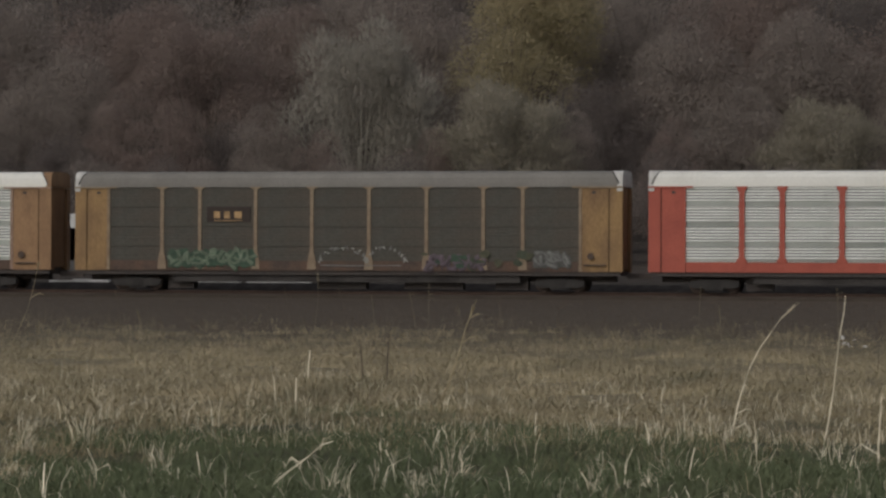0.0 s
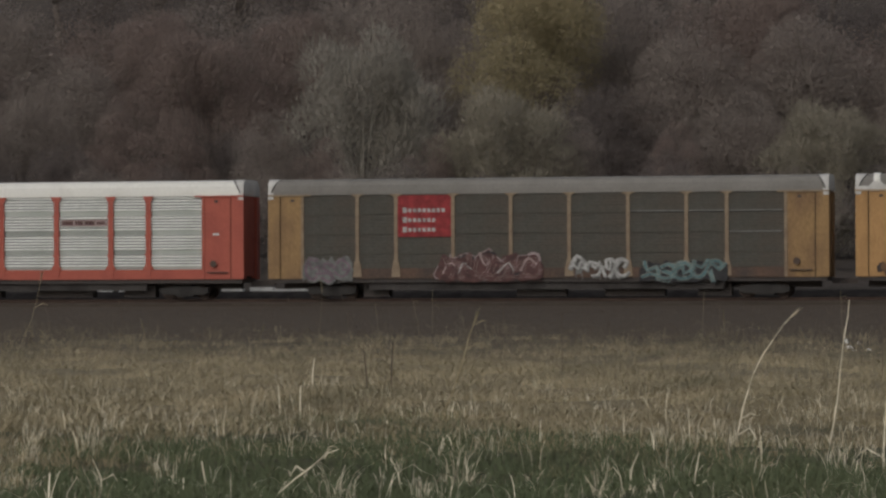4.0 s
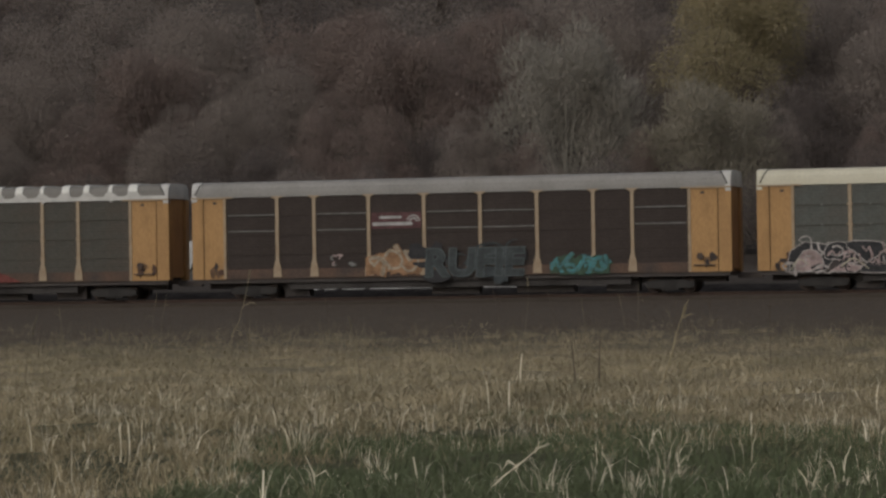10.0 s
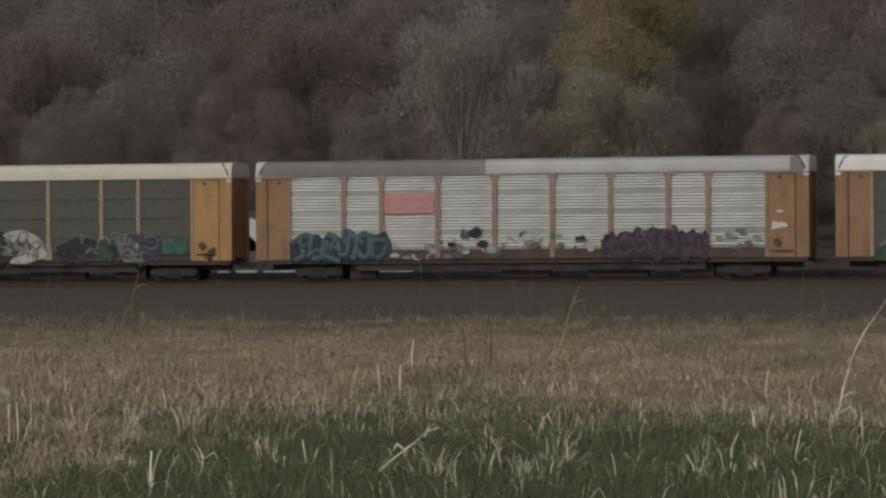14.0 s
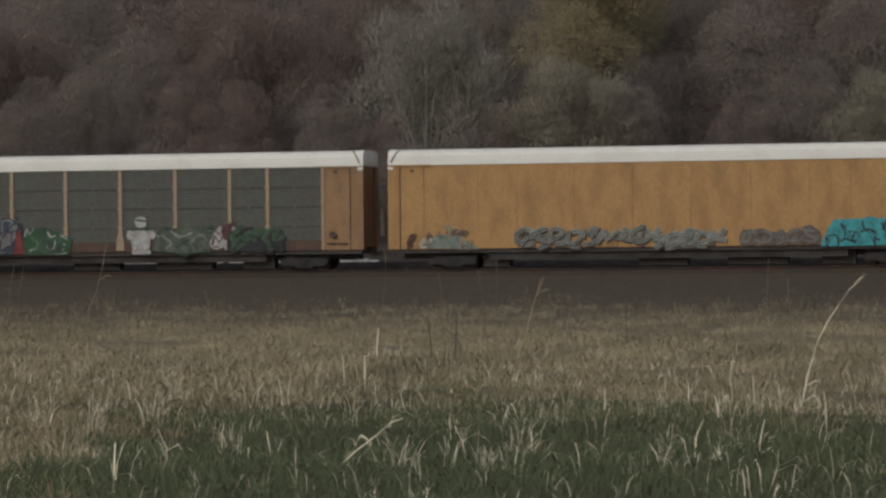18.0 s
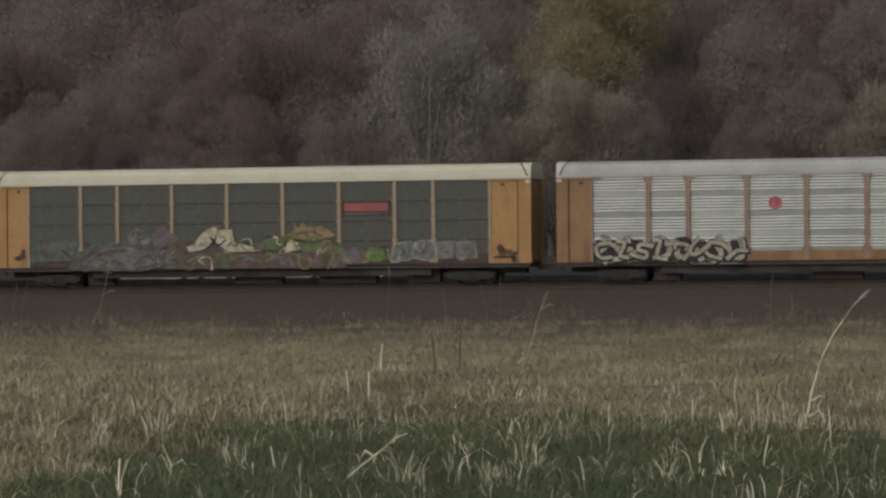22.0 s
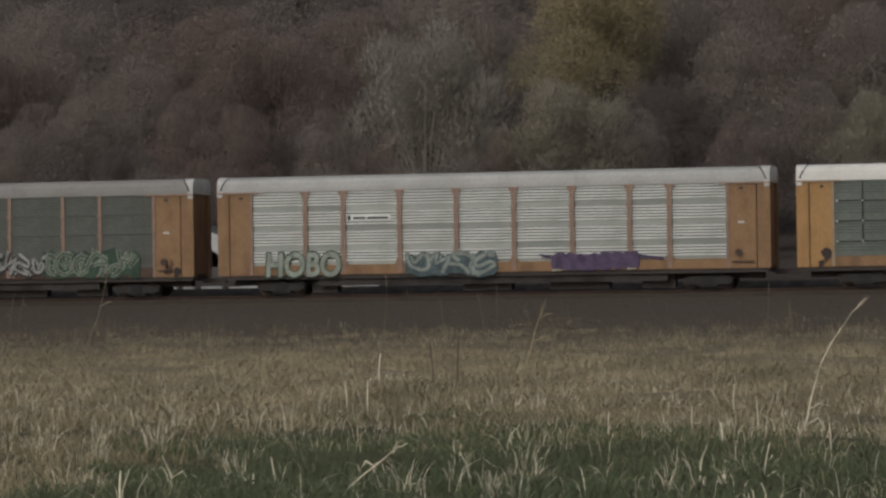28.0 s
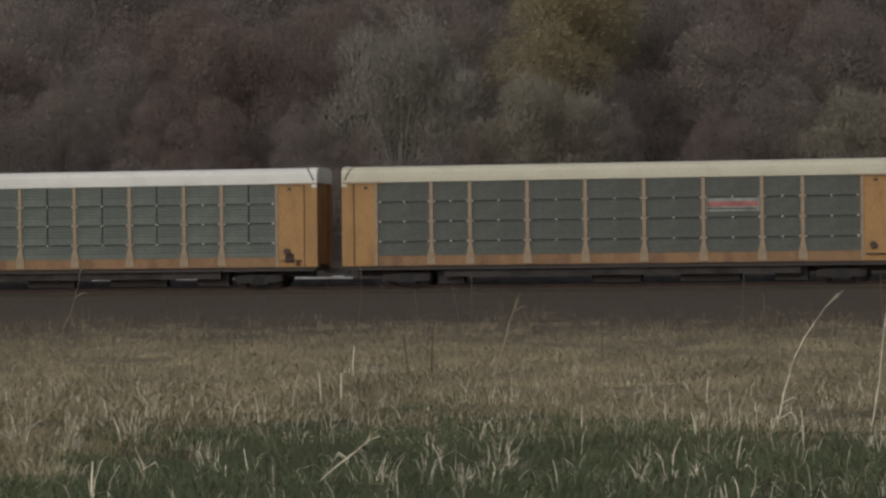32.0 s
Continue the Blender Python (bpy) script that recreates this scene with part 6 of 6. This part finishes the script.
# slate wagon with lettered graffiti
p = placard(13, 6.6, 8.75, 3.3, 4.15, mat_slate, "dark lettering on the side sheet", y=0.01)
bars(p, MID_GREY, (6.65, 8.2, 3.85, 4.1), y=0.002)
bars(p, BLACK, (6.7, 7.4, 3.88, 4.07), (7.5, 8.2, 3.88, 4.07), (7.3, 8.5, 3.6, 3.68), (7.3, 8.7, 3.42, 3.5), y=-0.006)
part("graffiti", Shape().box(1.75, 6.6, -0.047, -0.043, 1.08, 2.25), ROSE, WAGONS[13], "pale pink sprayed ground")
word(13, "SPEC", 2.0, 6.4, 1.2, 2.1, GREY, PALE, "grey sprayed capitals with pale outline")
sprayed(13, 6.8, 8.4, 1.2, 1.9, 8, (paint(0.22, 0.06, 0.05), MAROON), "dull red sprayed patch", 101, 0.4)
graffiti(13, 8.4, 14.2, 1.02, 2.4, 8, paint(0.07, 0.05, 0.042), paint(0.15, 0.105, 0.085), paint(0.3, 0.24, 0.22), "brown graffiti strokes with pale pink edges", 102, fat=0.5, cloud=False, rim=0.13)
graffiti(13, 14.2, 19.6, 1.05, 2.45, 7, BLACK, paint(0.34, 0.335, 0.31), GREY, "white stroke graffiti with dark shade", 103, fat=0.42, cloud=False, rim=0.12)
graffiti(13, 19.4, 24.4, 1.05, 2.5, 6, DKGREEN, paint(0.1, 0.13, 0.085), paint(0.36, 0.37, 0.33), "green graffiti with white edges", 104, fat=0.5, rim=0.13)
# white wagon with mint capitals
p = placard(14, 6.55, 8.75, 3.6, 3.85, mat_dullwhite, "dark script lettering", y=0.03)
bars(p, BLACK, (6.6, 6.75, 3.62, 3.84), (6.9, 7.5, 3.66, 3.76), (7.6, 8.65, 3.66, 3.76), y=0.022)
word(14, "HOBO", 2.45, 6.25, 0.88, 2.1, paint(0.33, 0.36, 0.3), DKGREEN, "pale mint sprayed capitals with dark green shadow", y=-0.05, bold=0.03)
graffiti(14, 9.6, 13.9, 0.85, 2.05, 4, SLATE, PALE, TEAL, "pale teal graffiti", 111, fat=0.42)
pur = Shape()
rs = random.Random(112)
for i in range(7):
    blob(pur, 17.1 + i * 0.58, 1.42 + rs.uniform(-0.05, 0.05), 0.42, 0.42, -0.05 - 0.0006 * i, 0, rs, 14, 0.12)
stroke(pur, 16.2, 1.75, 16.9, 1.6, 0.12, -0.05, 0)
stroke(pur, 20.6, 1.7, 22.1, 1.5, 0.14, -0.05, 0)
spray(14, pur, [PURPLE], "solid purple sprayed patch")
bars(WAGONS[14], CREAM, (16.75, 17.2, 0.98, 1.06), (20.4, 20.8, 1.0, 1.08), y=-0.06)
# grey-green wagon
p = placard(15, 6.55, 9.03, 3.15, 4.02, paint(0.22, 0.22, 0.2), "white striped plate with yellow emblem shapes")
bars(p, WHITE, *[(6.6, 8.98, 3.2 + i * 0.165, 3.29 + i * 0.165) for i in range(5)])
bars(p, TAN, (7.05, 7.45, 3.42, 3.88), (7.55, 7.95, 3.42, 3.88), (8.05, 8.5, 3.42, 3.88), (7.1, 8.4, 3.33, 3.4), y=-0.026)
# dark green wagon
p = placard(16, 17.85, 20.42, 3.38, 4.02, PALE, "white, red and black striped plate")
bars(p, paint(0.42, 0.16, 0.15), (17.9, 20.36, 3.62, 3.86))
bars(p, BLACK, (17.9, 20.36, 3.5, 3.54))
# pale seams between the sheets
for i in (0, 2, 3, 4, 5, 8):
    for z in (4.12, 3.32):
        if not (i == 3):
            part("seam_strip", Shape().box(POSTS[i] + 0.12, POSTS[i + 1] - 0.12, 0.0, 0.03, z, z + 0.05), GREY, WAGONS[6])
for i, z in ((7, 4.12), (8, 4.12), (8, 3.12), (6, 4.12)):
    part("seam_strip", Shape().box(POSTS[i] + 0.12, POSTS[i + 1] - 0.12, 0.0, 0.03, z, z + 0.05), GREY, WAGONS[4])
part("roof_sheet", Shape().sweep([(y - 0.01 if y < 1 else y + 0.01, z + 0.012) for y, z in ROOF], 11.6, 26.4), mat_rooflight, WAGONS[8], "newer lighter roof sheet")
# small white plates and bolts
for k in (3, 8, 12, 13, 14):
    part("number_plate", Shape().box(25.75, 26.05, -0.004, 0.03, 3.12, 3.22), mat_panelwhite, WAGONS[k], "small white plate")
PLATES = {}


def little(x, z, w, h, y0, y1, m):
    """A small box on a wagon's side, one mesh for each size."""
    if (w, h, m.name) not in PLATES:
        PLATES[w, h, m.name] = Shape().box(-w / 2, w / 2, y0, y1, -h / 2, h / 2).mesh("plate", [m])
    return PLATES[w, h, m.name], pose(x, 0, z)


for k in (5, 7, 9, 11, 15, 16):
    for i in range(9):
        mid, wide = (POSTS[i] + POSTS[i + 1]) / 2, round(POSTS[i + 1] - POSTS[i] - 0.2, 2)
        for z, tall in ROWS_UP[1:]:
            me, at = little(mid, z, wide, 0.045 if k > 14 else 0.03, 0.0, 0.03, mat_gap if k > 14 else mat_olive)
            part("sheet_joint", me, None, WAGONS[k], at=at)
            if k in (15, 16) or (k != 5 and (i * 7 + k) % 3):
                me, at = little(mid, z, 0.06, 0.08, -0.012, 0.03, mat_panelwhite if k > 14 else GREY)
                part("bolt_plate", me, None, WAGONS[k], at=at)
            if k in (15, 16):
                for x in (POSTS[i] + 0.13, POSTS[i + 1] - 0.13):
                    me, at = little(x, z, 0.07, 0.1, -0.014, 0.03, mat_panelwhite)
                    part("bolt_plate", me, None, WAGONS[k], at=at)
        if k == 15 and i % 4 != 3:
            me, at = little(mid, 3.6, 0.05, 2.9, -0.004, 0.03, mat_gap)
            part("sheet_joint", me, None, WAGONS[k], at=at)
# rust and grime on the foot of the end panels
rs = random.Random(140)
grime = [paint(0.10, 0.055, 0.035), paint(0.06, 0.045, 0.038), paint(0.17, 0.10, 0.055)]
for k in (5, 6, 7, 10, 11, 13, 15):
    for x in (1.2, LONG - 1.15):
        s = Shape()
        for i in range(4):
            blob(s, x + rs.uniform(-0.4, 0.4), rs.uniform(1.15, 1.7), rs.uniform(0.08, 0.22), rs.uniform(0.1, 0.3), -0.004 - 0.0008 * i, rs.randrange(3), rs, 11, 0.35)
        for v0, f0, nv, nf in s.cuts:
            piece = Shape()
            piece.add(s.v[v0:v0 + nv], [tuple(i - v0 for i in f) for f in s.f[f0:f0 + nf]])
            part("rust_stain", piece, grime[s.s[f0]], WAGONS[k])

# ======== white shed behind the track ========
mat_siding = material("white_board_siding", (0.55, 0.54, 0.51), 0.7, vary=0.15, scale=1, fine=8)
mat_shedroof = material("dark_shed_roof", (0.10, 0.095, 0.09), 0.85, vary=0.3, scale=1, fine=8)
shed = tagged(new("shed"), "arched white farm shed with a dark open front beyond the track", "shed")
shed.matrix_basis = pose(-60.0, 183, float(height(-60, 185)) - 0.1)
ARCH = [(7.3 * math.cos(a), 3.25 * math.sin(a)) for a in (math.pi * i / 16 for i in range(17))]
HOLE = [(5.2 * math.cos(a), 0.7 + 1.75 * math.sin(a)) for a in (math.pi * i / 16 for i in range(17))]
front = Shape()
front.add([(x, y, z) for y in (0.0, 0.15) for x, z in ARCH + HOLE], [(i, i + 1, i + 18, i + 17) for i in range(16)] + [(i + 34, i + 51, i + 52, i + 35) for i in range(16)] + [(i, i + 34, i + 35, i + 1) for i in range(16)] + [(i + 17, i + 18, i + 52, i + 51) for i in range(16)])
part("front_wall", front, mat_siding, shed)
hall = Shape()
hall.add([(x * 0.995, y, z * 0.995) for y in (0.15, 9.0) for x, z in ARCH], [(i, i + 17, i + 18, i + 1) for i in range(16)] + [tuple(range(17, 34))])
part("roof", hall, mat_shedroof, shed)
part("threshold", Shape().box(-7.2, 7.2, -0.15, 0.1, -0.2, 0.6), mat_shedroof, shed)

# ======== ties under the rails ========
tie = Shape().box(-0.11, 0.11, -1.3, 1.3, -0.16, 0.0).mesh("tie", [mat_tie])
for i in range(190):
    part("tie", tie, None, track, at=pose(-96 + i * 0.53, MID, RAIL - 0.163, 0, 0, random.uniform(-1, 1)))


motions()
